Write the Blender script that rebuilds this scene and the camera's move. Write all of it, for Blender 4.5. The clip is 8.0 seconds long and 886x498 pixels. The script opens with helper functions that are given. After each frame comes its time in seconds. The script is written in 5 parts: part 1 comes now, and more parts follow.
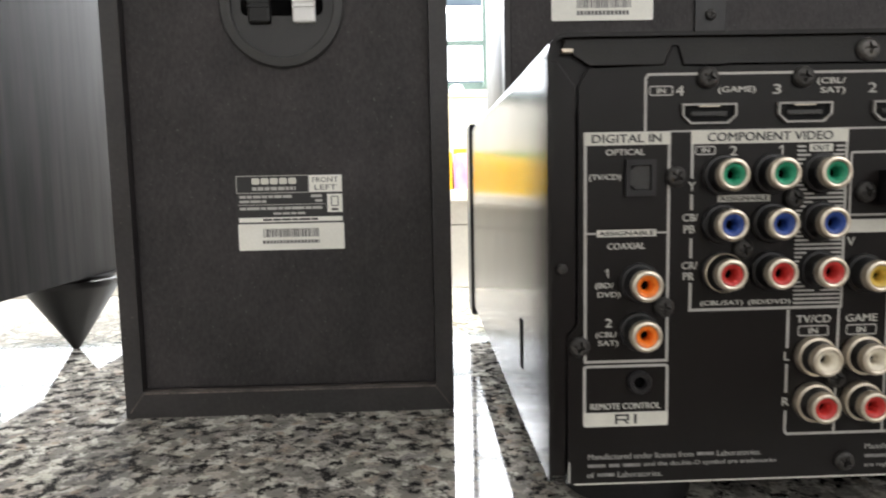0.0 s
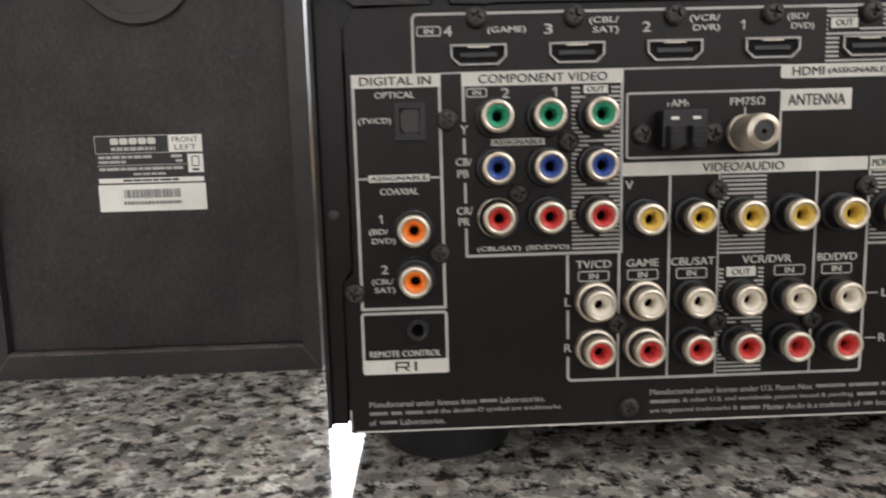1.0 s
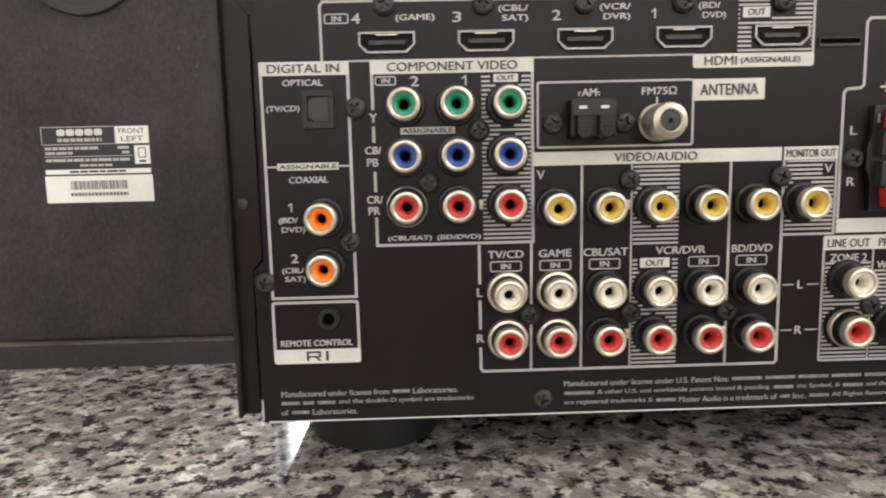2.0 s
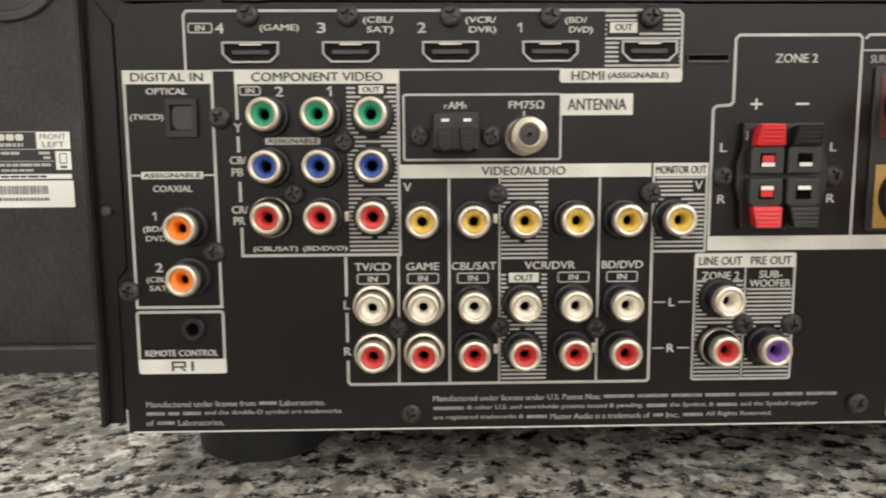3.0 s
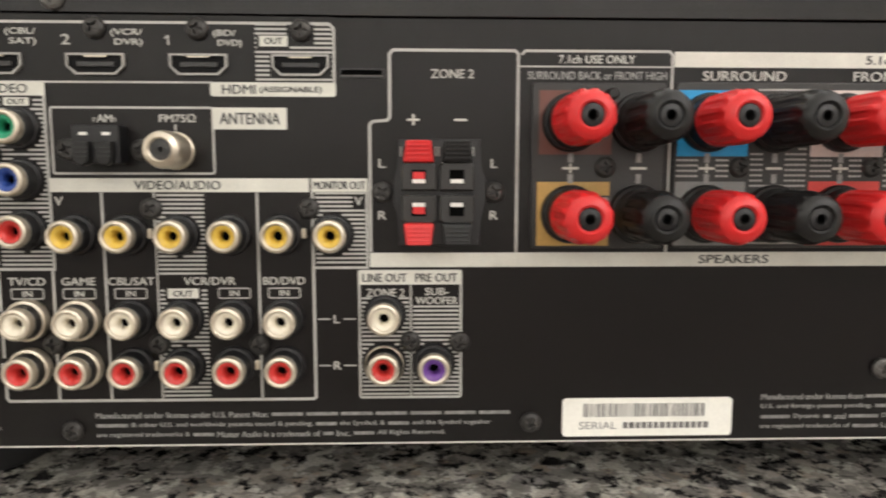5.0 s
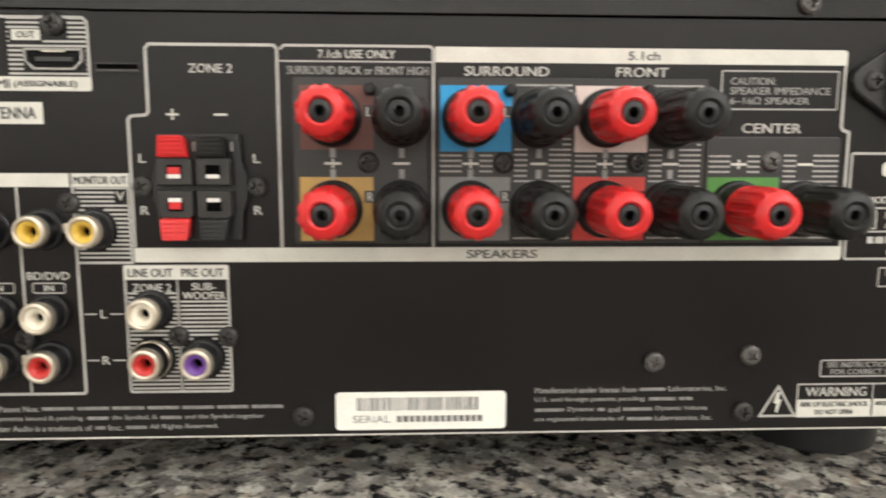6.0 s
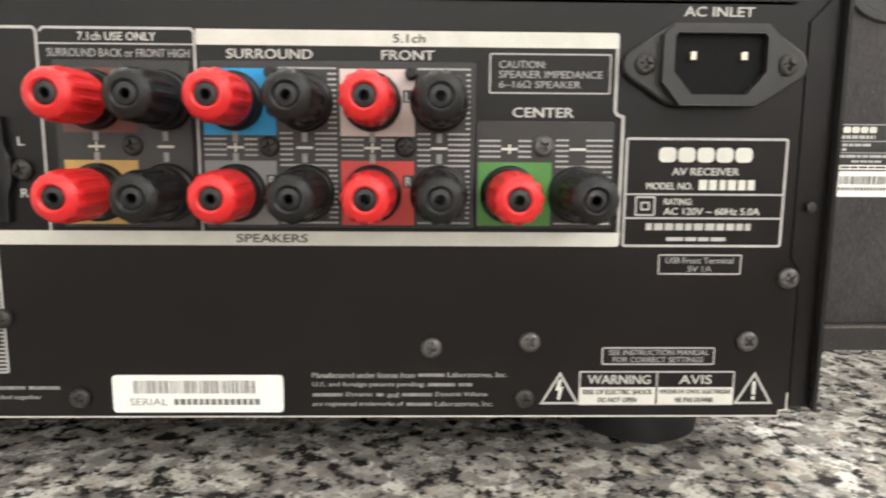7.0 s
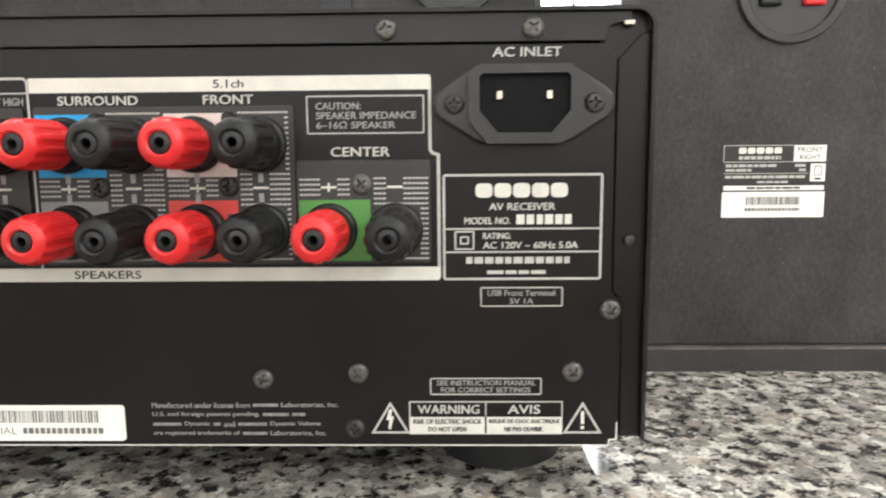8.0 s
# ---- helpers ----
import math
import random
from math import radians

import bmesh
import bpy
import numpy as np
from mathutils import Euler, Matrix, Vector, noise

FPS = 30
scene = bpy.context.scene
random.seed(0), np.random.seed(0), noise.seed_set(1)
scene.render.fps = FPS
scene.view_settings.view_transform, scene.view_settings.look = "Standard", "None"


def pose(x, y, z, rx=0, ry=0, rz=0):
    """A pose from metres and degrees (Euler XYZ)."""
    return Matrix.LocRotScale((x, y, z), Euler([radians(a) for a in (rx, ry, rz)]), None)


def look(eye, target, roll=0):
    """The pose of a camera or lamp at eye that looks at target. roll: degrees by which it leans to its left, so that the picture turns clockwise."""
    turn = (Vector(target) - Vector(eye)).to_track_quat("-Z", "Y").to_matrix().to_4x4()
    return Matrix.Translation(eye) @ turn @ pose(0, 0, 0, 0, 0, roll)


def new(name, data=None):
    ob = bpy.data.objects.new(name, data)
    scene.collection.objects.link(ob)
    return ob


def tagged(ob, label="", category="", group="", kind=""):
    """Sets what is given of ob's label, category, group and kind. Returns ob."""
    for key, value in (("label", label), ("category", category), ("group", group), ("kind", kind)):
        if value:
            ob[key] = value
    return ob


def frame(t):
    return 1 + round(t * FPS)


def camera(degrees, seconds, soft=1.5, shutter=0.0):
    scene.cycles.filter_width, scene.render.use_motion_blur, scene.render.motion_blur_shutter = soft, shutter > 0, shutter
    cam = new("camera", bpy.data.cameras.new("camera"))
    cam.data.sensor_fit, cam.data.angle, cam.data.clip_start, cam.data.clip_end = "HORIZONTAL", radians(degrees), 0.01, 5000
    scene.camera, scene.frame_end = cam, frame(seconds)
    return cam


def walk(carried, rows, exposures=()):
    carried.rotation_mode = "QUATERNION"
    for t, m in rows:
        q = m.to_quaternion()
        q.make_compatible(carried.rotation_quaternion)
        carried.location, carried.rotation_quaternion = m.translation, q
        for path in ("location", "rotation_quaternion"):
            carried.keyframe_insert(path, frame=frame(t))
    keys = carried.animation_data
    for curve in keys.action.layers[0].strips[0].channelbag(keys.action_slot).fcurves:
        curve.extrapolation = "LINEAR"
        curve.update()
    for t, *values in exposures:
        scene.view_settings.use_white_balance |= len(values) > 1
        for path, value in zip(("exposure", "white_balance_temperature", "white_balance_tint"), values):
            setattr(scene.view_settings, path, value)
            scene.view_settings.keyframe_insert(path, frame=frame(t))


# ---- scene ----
cam = camera(67.4, 8.0, soft=1.95, shutter=0.42)
# seconds, place in metres, yaw, pitch and roll in degrees
PATH = [
    (0, -0.0395, -0.1878, 0.1077, -1.72, -5.66, 1.18),
    (0.5, -0.0106, -0.1898, 0.1038, -1.76, -6.71, 1.97),
    (1, 0.0251, -0.1885, 0.0966, -1.73, -7.46, 1.61),
    (1.2, 0.0311, -0.1880, 0.0931, -1.70, -7.68, 1.78),
    (2.3, 0.0613, -0.1888, 0.0927, -1.33, -7.18, 1.12),
    (2.5, 0.0692, -0.1879, 0.0925, -1.13, -6.90, 1.15),
    (3, 0.0900, -0.1880, 0.0927, -1.14, -6.58, 0.40),
    (3.5, 0.1080, -0.1875, 0.0932, -1.49, -6.58, 0.25),
    (4, 0.1292, -0.1871, 0.0960, -1.27, -6.88, 0.09),
    (4.5, 0.1529, -0.1872, 0.0955, -1.97, -6.40, -0.10),
    (4.7, 0.1656, -0.1871, 0.0952, -1.60, -6.03, -0.08),
    (5.8, 0.2347, -0.1887, 0.0985, -2.25, -7.68, -0.10),
    (6, 0.2489, -0.1894, 0.0978, -2.28, -7.32, -0.14),
    (6.5, 0.2853, -0.1905, 0.0961, -1.79, -7.66, -0.33),
    (7, 0.3185, -0.1907, 0.0972, -1.17, -8.41, -0.39),
    (7.5, 0.3514, -0.1904, 0.1002, -0.51, -8.41, -0.20),
    (8, 0.3786, -0.1957, 0.1055, 1.13, -7.64, 0.48),
]
walk(cam, [(t, pose(x, y, z, 90 + pitch, roll, yaw)) for t, x, y, z, yaw, pitch, roll in PATH],
     exposures=[(0.0, -1.18, 6450, 12), (0.5, -1.20, 6400, 16), (1.0, -1.00, 6400, 15), (2.5, -0.50, 6650, 12), (4.5, -0.58, 6800, 13), (6.5, -0.24, 6650, 11), (8.0, -0.16, 6450, 11)])

# ---- world and light ----
COUNTER = -0.0014            # height of the granite; the receiver's back panel is the plane y = 0
WALL_Y = 2.2                 # tiled window wall behind the counter
world = bpy.data.worlds.new("sky")
scene.world = world
world.use_nodes = True
wn = world.node_tree
sky = wn.nodes.new("ShaderNodeTexSky")
sky.sky_type = "NISHITA"
sky.sun_disc = False
sky.sun_elevation = radians(48)
sky.sun_rotation = radians(25)
wn.links.new(sky.outputs["Color"], wn.nodes["Background"].inputs["Color"])
wn.nodes["Background"].inputs["Strength"].default_value = 0.15


def area_lamp(name, m, sx, sy, watts, colour):
    data = bpy.data.lights.new(name, "AREA")
    data.shape, data.size, data.size_y, data.energy, data.color = "RECTANGLE", sx, sy, watts, colour
    ob = new(name, data)
    ob.matrix_world = m
    return ob


sun_data = bpy.data.lights.new("sun", "SUN")
sun_data.energy, sun_data.angle, sun_data.color = 3.0, radians(0.5), (1.0, 0.95, 0.88)
sun = new("sun", sun_data)
sun.matrix_world = look((0.6, 6, 7), (0.2, 2.0, 0))
# daylight that falls in through the window, and two unseen fill lamps, added
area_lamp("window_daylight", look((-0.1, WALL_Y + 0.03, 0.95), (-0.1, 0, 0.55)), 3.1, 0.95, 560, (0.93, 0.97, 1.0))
area_lamp("unseen_kitchen_fill", look((-0.1, 1.25, 1.70), (-0.1, 1.25, 0)), 2.6, 0.5, 290, (1.0, 0.99, 0.95))
area_lamp("unseen_dining_fill", look((1.75, -1.35, 1.58), (0.30, 0, 0.05)), 2.0, 1.3, 54, (1.0, 0.972, 0.972))


# ---- materials ----
def nodes_of(name):
    m = bpy.data.materials.new(name)
    m.use_nodes = True
    nt_ = m.node_tree
    return m, nt_, nt_.nodes["Principled BSDF"], nt_.links


def surface(name, colour, rough=0.5, metal=0.0, vary=0.12, scale=60.0, fine=900.0, bump=0.0, stretch=(1, 1, 1), specks=None, rough_vary=0.1, ior=1.5):
    """A material with colour variation at two scales, uneven gloss and a fine relief."""
    m, nt_, bsdf, link = nodes_of(name)
    tex = nt_.nodes.new("ShaderNodeTexCoord")
    mapping = nt_.nodes.new("ShaderNodeMapping")
    mapping.inputs["Scale"].default_value = stretch
    link.new(tex.outputs["Object"], mapping.inputs["Vector"])
    big = nt_.nodes.new("ShaderNodeTexNoise")
    big.inputs["Scale"].default_value, big.inputs["Detail"].default_value = scale, 5
    small = nt_.nodes.new("ShaderNodeTexNoise")
    small.inputs["Scale"].default_value, small.inputs["Detail"].default_value = fine, 3
    for n in (big, small):
        link.new(mapping.outputs["Vector"], n.inputs["Vector"])
    mix = nt_.nodes.new("ShaderNodeMix")
    mix.data_type = "FLOAT"
    mix.inputs["Factor"].default_value = 0.45
    link.new(big.outputs["Fac"], mix.inputs["A"])
    link.new(small.outputs["Fac"], mix.inputs["B"])
    ramp = nt_.nodes.new("ShaderNodeValToRGB")
    lo = [max(0.0, c * (1 - 2.2 * vary)) for c in colour]
    hi = [min(1.0, c * (1 + 2.2 * vary)) for c in colour]
    ramp.color_ramp.elements[0].position, ramp.color_ramp.elements[1].position = 0.3, 0.7
    ramp.color_ramp.elements[0].color, ramp.color_ramp.elements[1].color = (*lo, 1), (*hi, 1)
    link.new(mix.outputs["Result"], ramp.inputs["Fac"])
    colour_out = ramp.outputs["Color"]
    if specks:
        sp = nt_.nodes.new("ShaderNodeTexNoise")
        sp.inputs["Scale"].default_value, sp.inputs["Detail"].default_value = specks[1], 2
        link.new(tex.outputs["Object"], sp.inputs["Vector"])
        cut = nt_.nodes.new("ShaderNodeValToRGB")
        cut.color_ramp.elements[0].position, cut.color_ramp.elements[1].position = specks[2], specks[2] + 0.04
        link.new(sp.outputs["Fac"], cut.inputs["Fac"])
        over = nt_.nodes.new("ShaderNodeMix")
        over.data_type = "RGBA"
        link.new(cut.outputs["Color"], over.inputs["Factor"])
        link.new(colour_out, over.inputs["A"])
        over.inputs["B"].default_value = (*specks[0], 1)
        colour_out = over.outputs["Result"]
    link.new(colour_out, bsdf.inputs["Base Color"])
    rr = nt_.nodes.new("ShaderNodeMapRange")
    rr.inputs["To Min"].default_value, rr.inputs["To Max"].default_value = max(0.02, rough - rough_vary), min(1, rough + rough_vary)
    link.new(big.outputs["Fac"], rr.inputs["Value"])
    link.new(rr.outputs["Result"], bsdf.inputs["Roughness"])
    bsdf.inputs["Metallic"].default_value = metal
    bsdf.inputs["IOR"].default_value = ior
    if bump:
        b = nt_.nodes.new("ShaderNodeBump")
        b.inputs["Strength"].default_value, b.inputs["Distance"].default_value = min(1.0, bump), 0.0004
        link.new(small.outputs["Fac"], b.inputs["Height"])
        link.new(b.outputs["Normal"], bsdf.inputs["Normal"])
    return m


def granite_material():
    """Cream and grey feldspar grains, with clustered black mica and a few pinkish grains, polished."""
    m, nt_, bsdf, link = nodes_of("polished_granite")
    tex = nt_.nodes.new("ShaderNodeTexCoord")

    def noise_of(scale, detail, shift, rough=0.55):
        mp = nt_.nodes.new("ShaderNodeMapping")
        mp.inputs["Location"].default_value = shift
        link.new(tex.outputs["Object"], mp.inputs["Vector"])
        n = nt_.nodes.new("ShaderNodeTexNoise")
        n.inputs["Scale"].default_value, n.inputs["Detail"].default_value, n.inputs["Roughness"].default_value = scale, detail, rough
        link.new(mp.outputs["Vector"], n.inputs["Vector"])
        return n

    def ramp(fac, stops, mode="LINEAR"):
        r = nt_.nodes.new("ShaderNodeValToRGB")
        r.color_ramp.interpolation = mode
        e = r.color_ramp.elements
        e[0].position, e[0].color = stops[0][0], (*stops[0][1], 1)
        e[1].position, e[1].color = stops[1][0], (*stops[1][1], 1)
        for p_, c_ in stops[2:]:
            e.new(p_).color = (*c_, 1)
        link.new(fac, r.inputs["Fac"])
        return r.outputs["Color"]

    def over(mask, under, colour):
        mx = nt_.nodes.new("ShaderNodeMix")
        mx.data_type = "RGBA"
        link.new(mask, mx.inputs["Factor"])
        link.new(under, mx.inputs["A"])
        if isinstance(colour, tuple):
            mx.inputs["B"].default_value = (*colour, 1)
        else:
            link.new(colour, mx.inputs["B"])
        return mx.outputs["Result"]

    warp = noise_of(170, 5, (3, 1, 0))
    sc = nt_.nodes.new("ShaderNodeVectorMath")
    sc.operation = "SCALE"
    sc.inputs["Scale"].default_value = 0.007
    link.new(warp.outputs["Color"], sc.inputs[0])
    add = nt_.nodes.new("ShaderNodeVectorMath")
    add.operation = "ADD"
    link.new(tex.outputs["Object"], add.inputs[0])
    link.new(sc.outputs["Vector"], add.inputs[1])
    v = nt_.nodes.new("ShaderNodeTexVoronoi")
    v.inputs["Scale"].default_value = 160
    link.new(add.outputs["Vector"], v.inputs["Vector"])
    s = nt_.nodes.new("ShaderNodeSeparateColor")
    link.new(v.outputs["Color"], s.inputs["Color"])
    base = ramp(s.outputs["Red"], [(0.0, (0.30, 0.285, 0.26)), (0.17, (0.50, 0.47, 0.42)), (0.36, (0.64, 0.62, 0.54)), (0.55, (0.44, 0.41, 0.37)), (0.66, (0.50, 0.455, 0.395)), (0.76, (0.72, 0.70, 0.63)), (0.92, (0.38, 0.36, 0.34))], "CONSTANT")
    mottle = ramp(noise_of(700, 4, (1, 5, 2)).outputs["Fac"], [(0.3, (0.72, 0.72, 0.72)), (0.68, (1.1, 1.1, 1.1))])
    mul = nt_.nodes.new("ShaderNodeMix")
    mul.data_type, mul.blend_type = "RGBA", "MULTIPLY"
    mul.inputs["Factor"].default_value = 1.0
    link.new(base, mul.inputs["A"])
    link.new(mottle, mul.inputs["B"])
    tan = ramp(noise_of(92, 4, (11, 4, 6), 0.6).outputs["Fac"], [(0.585, (0, 0, 0)), (0.64, (0.7, 0.7, 0.7))])
    grey = ramp(noise_of(135, 5, (7, 2, 4), 0.62).outputs["Fac"], [(0.49, (0, 0, 0)), (0.56, (0.85, 0.85, 0.85))])
    black = ramp(noise_of(158, 6, (2, 9, 1), 0.66).outputs["Fac"], [(0.503, (0, 0, 0)), (0.58, (1, 1, 1))])
    flecks = ramp(noise_of(290, 3, (5, 3, 8), 0.6).outputs["Fac"], [(0.62, (0, 0, 0)), (0.67, (0.9, 0.9, 0.9))])
    out = over(tan, mul.outputs["Result"], (0.37, 0.29, 0.225))
    out = over(grey, out, (0.20, 0.19, 0.17))
    out = over(black, out, (0.036, 0.034, 0.033))
    out = over(flecks, out, (0.055, 0.052, 0.050))
    link.new(out, bsdf.inputs["Base Color"])
    bsdf.inputs["Roughness"].default_value = 0.055
    return m


GRANITE = granite_material()
PANEL_BLACK = surface("black_satin_sheet_steel", (0.0064, 0.0051, 0.0050), 0.33, vary=0.10, scale=22, fine=1600, rough_vary=0.045, ior=1.35)
LID_BLACK = surface("black_painted_lid_steel", (0.022, 0.021, 0.0205), 0.15, vary=0.10, scale=25, fine=1600, rough_vary=0.03, ior=1.30)
PLATE_BLACK = surface("dark_moulded_terminal_plastic", (0.024, 0.023, 0.022), 0.42, vary=0.10, scale=40, fine=1500, bump=0.12)
BLACK_PLASTIC = surface("black_plastic", (0.008, 0.008, 0.009), 0.39, vary=0.15, scale=60, fine=1500, bump=0.10)
# near-black in place of the shade inside sockets that are modelled shallow
CAVITY_SHADE = surface("near_black_socket_shade", (0.005, 0.005, 0.0055), 0.5, vary=0.15, scale=90, ior=1.22)
# near-black that paints the shade inside holes, gaps and recesses
HOLE_SHADE = surface("near_black_hole_shade", (0.002, 0.002, 0.002), 0.8, vary=0.1, ior=1.12)
SCREW_BLACK = surface("black_oxide_screw_steel", (0.045, 0.043, 0.041), 0.42, metal=0.5, vary=0.2, scale=200, fine=1500, bump=0.1)
SCREW_GREY = surface("grey_zinc_screw_steel", (0.11, 0.105, 0.10), 0.40, metal=0.6, vary=0.2, scale=200, fine=1500, bump=0.1)
NICKEL = surface("nickel_plated_metal", (0.67, 0.60, 0.49), 0.32, metal=0.82, vary=0.08, scale=150, fine=1200, rough_vary=0.08)
HDMI_METAL = surface("dull_nickel_shell", (0.34, 0.33, 0.31), 0.42, metal=0.6, vary=0.1, scale=200)
TINNED = surface("bright_tinned_contact", (0.80, 0.78, 0.74), 0.4, metal=0.15, vary=0.05)
PRINT = surface("white_screen_print", (0.66, 0.65, 0.585), 0.5, vary=0.06, scale=120, fine=2500)
PRINT_TEXT = surface("white_screen_print_letters", (0.50, 0.49, 0.45), 0.5, vary=0.08, scale=150, fine=2500)
PRINT_LINE = surface("grey_screen_print_line", (0.46, 0.45, 0.42), 0.5, vary=0.08, scale=150, fine=2500)
PRINT_DIM = surface("fine_grey_screen_print", (0.30, 0.295, 0.28), 0.5, vary=0.12, scale=400, fine=2500)
PRINT_BAR = surface("dim_grey_screen_print", (0.22, 0.215, 0.205), 0.5, vary=0.25, scale=600, fine=2500)
INK = surface("dark_print_on_white", (0.03, 0.03, 0.03), 0.45, vary=0.1)
PAPER = surface("white_label_paper", (0.88, 0.87, 0.80), 0.45, vary=0.04, scale=60, fine=900)
LABEL_BLACK = surface("black_label_film", (0.02, 0.02, 0.02), 0.35, vary=0.1)
PAPER_INK = surface("grey_print_on_paper", (0.16, 0.155, 0.15), 0.5, vary=0.2, scale=300)
RUBBER = surface("black_rubber", (0.010, 0.010, 0.011), 0.55, vary=0.2, scale=60, fine=900, bump=0.15)
VINYL = surface("charcoal_speaker_vinyl", (0.027, 0.0238, 0.0245), 0.66, vary=0.36, scale=38, fine=700, bump=0.35, stretch=(1, 1, 0.6), specks=((0.09, 0.087, 0.083), 900, 0.70), rough_vary=0.08)
RIM_VINYL = surface("smooth_charcoal_vinyl", (0.024, 0.0215, 0.0217), 0.40, vary=0.25, scale=45, fine=500, bump=0.2, specks=((0.12, 0.11, 0.10), 420, 0.71))
# pale tone for the rail's painted edge highlight and the worn mitres
LIT_WORN_VINYL = surface("lit_and_worn_vinyl_edge", (0.105, 0.086, 0.078), 0.40, vary=0.5, scale=60, fine=400, bump=0.2)
INLET_PLASTIC = surface("black_inlet_plastic", (0.019, 0.0185, 0.0185), 0.38, vary=0.10, scale=60, fine=900, bump=0.1)
RIM_PLASTIC = surface("dark_grey_matt_plastic", (0.035, 0.035, 0.034), 0.45, vary=0.08, scale=60, fine=900, bump=0.1)
ASH = surface("black_ash_woodgrain_vinyl", (0.021, 0.0195, 0.019), 0.60, vary=0.42, scale=13, fine=60, bump=0.3, stretch=(3.0, 3.0, 0.22), rough_vary=0.1, ior=1.21)
COLOURS = {
    "green": surface("green_jack_plastic", (0.02, 0.28, 0.15), 0.38, vary=0.08),
    "blue": surface("blue_jack_plastic", (0.025, 0.065, 0.27), 0.38, vary=0.08),
    "red": surface("red_jack_plastic", (0.52, 0.035, 0.03), 0.38, vary=0.08),
    "orange": surface("orange_jack_plastic", (0.85, 0.20, 0.015), 0.38, vary=0.06),
    "yellow": surface("yellow_jack_plastic", (0.64, 0.43, 0.07), 0.38, vary=0.06),
    "white": surface("white_jack_plastic", (0.78, 0.72, 0.59), 0.4, vary=0.04),
    "purple": surface("purple_jack_plastic", (0.15, 0.06, 0.28), 0.38, vary=0.08),
}
KNOB_RED = surface("glossy_red_knob_plastic", (0.64, 0.019, 0.021), 0.38, vary=0.02, scale=60, fine=900)
KNOB_BLACK = surface("black_knob_plastic", (0.009, 0.009, 0.009), 0.42, vary=0.15, scale=90, fine=900, ior=1.42)
PATCHES = {
    "brown": surface("brown_colour_label", (0.13, 0.040, 0.028), 0.42, vary=0.06),
    "tan": surface("tan_colour_label", (0.50, 0.30, 0.085), 0.42, vary=0.06),
    "blue": surface("blue_colour_label", (0.0, 0.30, 0.62), 0.42, vary=0.06),
    "grey": surface("grey_colour_label", (0.21, 0.21, 0.205), 0.42, vary=0.06),
    "pink": surface("pale_pink_colour_label", (0.68, 0.56, 0.52), 0.42, vary=0.06),
    "red": surface("red_colour_label", (0.58, 0.045, 0.035), 0.42, vary=0.06),
    "green": surface("green_colour_label", (0.075, 0.25, 0.05), 0.42, vary=0.06),
}
TILE_WHITE = surface("white_glazed_tile", (0.78, 0.77, 0.72), 0.16, vary=0.03, scale=8, fine=90)
GROUT = surface("grey_tile_grout", (0.34, 0.33, 0.30), 0.85, vary=0.15, scale=50, fine=500, bump=0.2)
SIDE_WALL = surface("grey_beige_wall_paint", (0.36, 0.34, 0.31), 0.8, vary=0.06, scale=6, fine=220, bump=0.2)
WOOD_FLOOR = surface("brown_wood_floor", (0.085, 0.058, 0.040), 0.5, vary=0.25, scale=9, fine=60, stretch=(1, 0.2, 1))
PLASTER = surface("cream_wall_plaster", (0.80, 0.79, 0.76), 0.8, vary=0.05, scale=6, fine=220, bump=0.2)
# dark tone of the unseen lower wall, added to dim panel reflections
LOW_WALL_DARK = surface("dark_low_wall_tone", (0.20, 0.17, 0.15), 0.7, vary=0.08, scale=6, fine=220, bump=0.2)
CEILING_WHITE = surface("white_ceiling_paint", (0.80, 0.80, 0.78), 0.85, vary=0.03, scale=6, fine=220, bump=0.15)
BAR_GREEN = surface("grey_green_painted_iron", (0.11, 0.16, 0.145), 0.45, vary=0.12, scale=60, fine=500)
CREAM_WOOD = surface("cream_painted_cupboard", (0.66, 0.63, 0.55), 0.4, vary=0.05, scale=9, fine=120)
CREAM_PACK = surface("cream_cardboard", (0.72, 0.68, 0.50), 0.55, vary=0.05, scale=20)
YELLOW_PACK = surface("yellow_plastic_packaging", (0.80, 0.52, 0.03), 0.35, vary=0.10, scale=30)
ORANGE_PACK = surface("orange_plastic_packaging", (0.78, 0.33, 0.03), 0.35, vary=0.10, scale=30)
GREEN_PACK = surface("green_plastic_packaging", (0.12, 0.42, 0.12), 0.35, vary=0.10, scale=30)
PINK_PACK = surface("pink_plastic_packaging", (0.72, 0.28, 0.55), 0.35, vary=0.10, scale=30)
WHITE_CERAMIC = surface("white_ceramic", (0.82, 0.82, 0.80), 0.15, vary=0.03)


def glass_material():
    m, nt_, bsdf, link = nodes_of("window_glass")
    bsdf.inputs["Transmission Weight"].default_value = 1.0
    bsdf.inputs["Roughness"].default_value = 0.0
    bsdf.inputs["IOR"].default_value = 1.45
    return m


GLASS = glass_material()


# ---- building helpers ----
MM = 0.001
mesh_store = {}


def mesh_of(name, bm, mat, smooth=False):
    bmesh.ops.recalc_face_normals(bm, faces=bm.faces)
    me = bpy.data.meshes.new(name)
    if smooth:
        for f in bm.faces:
            f.smooth = True
        for e in bm.edges:
            if len(e.link_faces) == 2 and e.calc_face_angle(0) > radians(32):
                e.smooth = False
    bm.to_mesh(me)
    bm.free()
    me.materials.append(mat)
    return me


def part(name, bm, mat, parent, label="", smooth=False):
    """Links a bmesh (or a finished mesh) as one mesh object under a thing or a part."""
    me = bm if isinstance(bm, bpy.types.Mesh) else mesh_of(name, bm, mat, smooth)
    ob = new(name, me)
    if parent is not None:
        ob.parent = parent
    return tagged(ob, label)


def place(ob, x, y, z):
    ob.location = (x, y, z)
    return ob


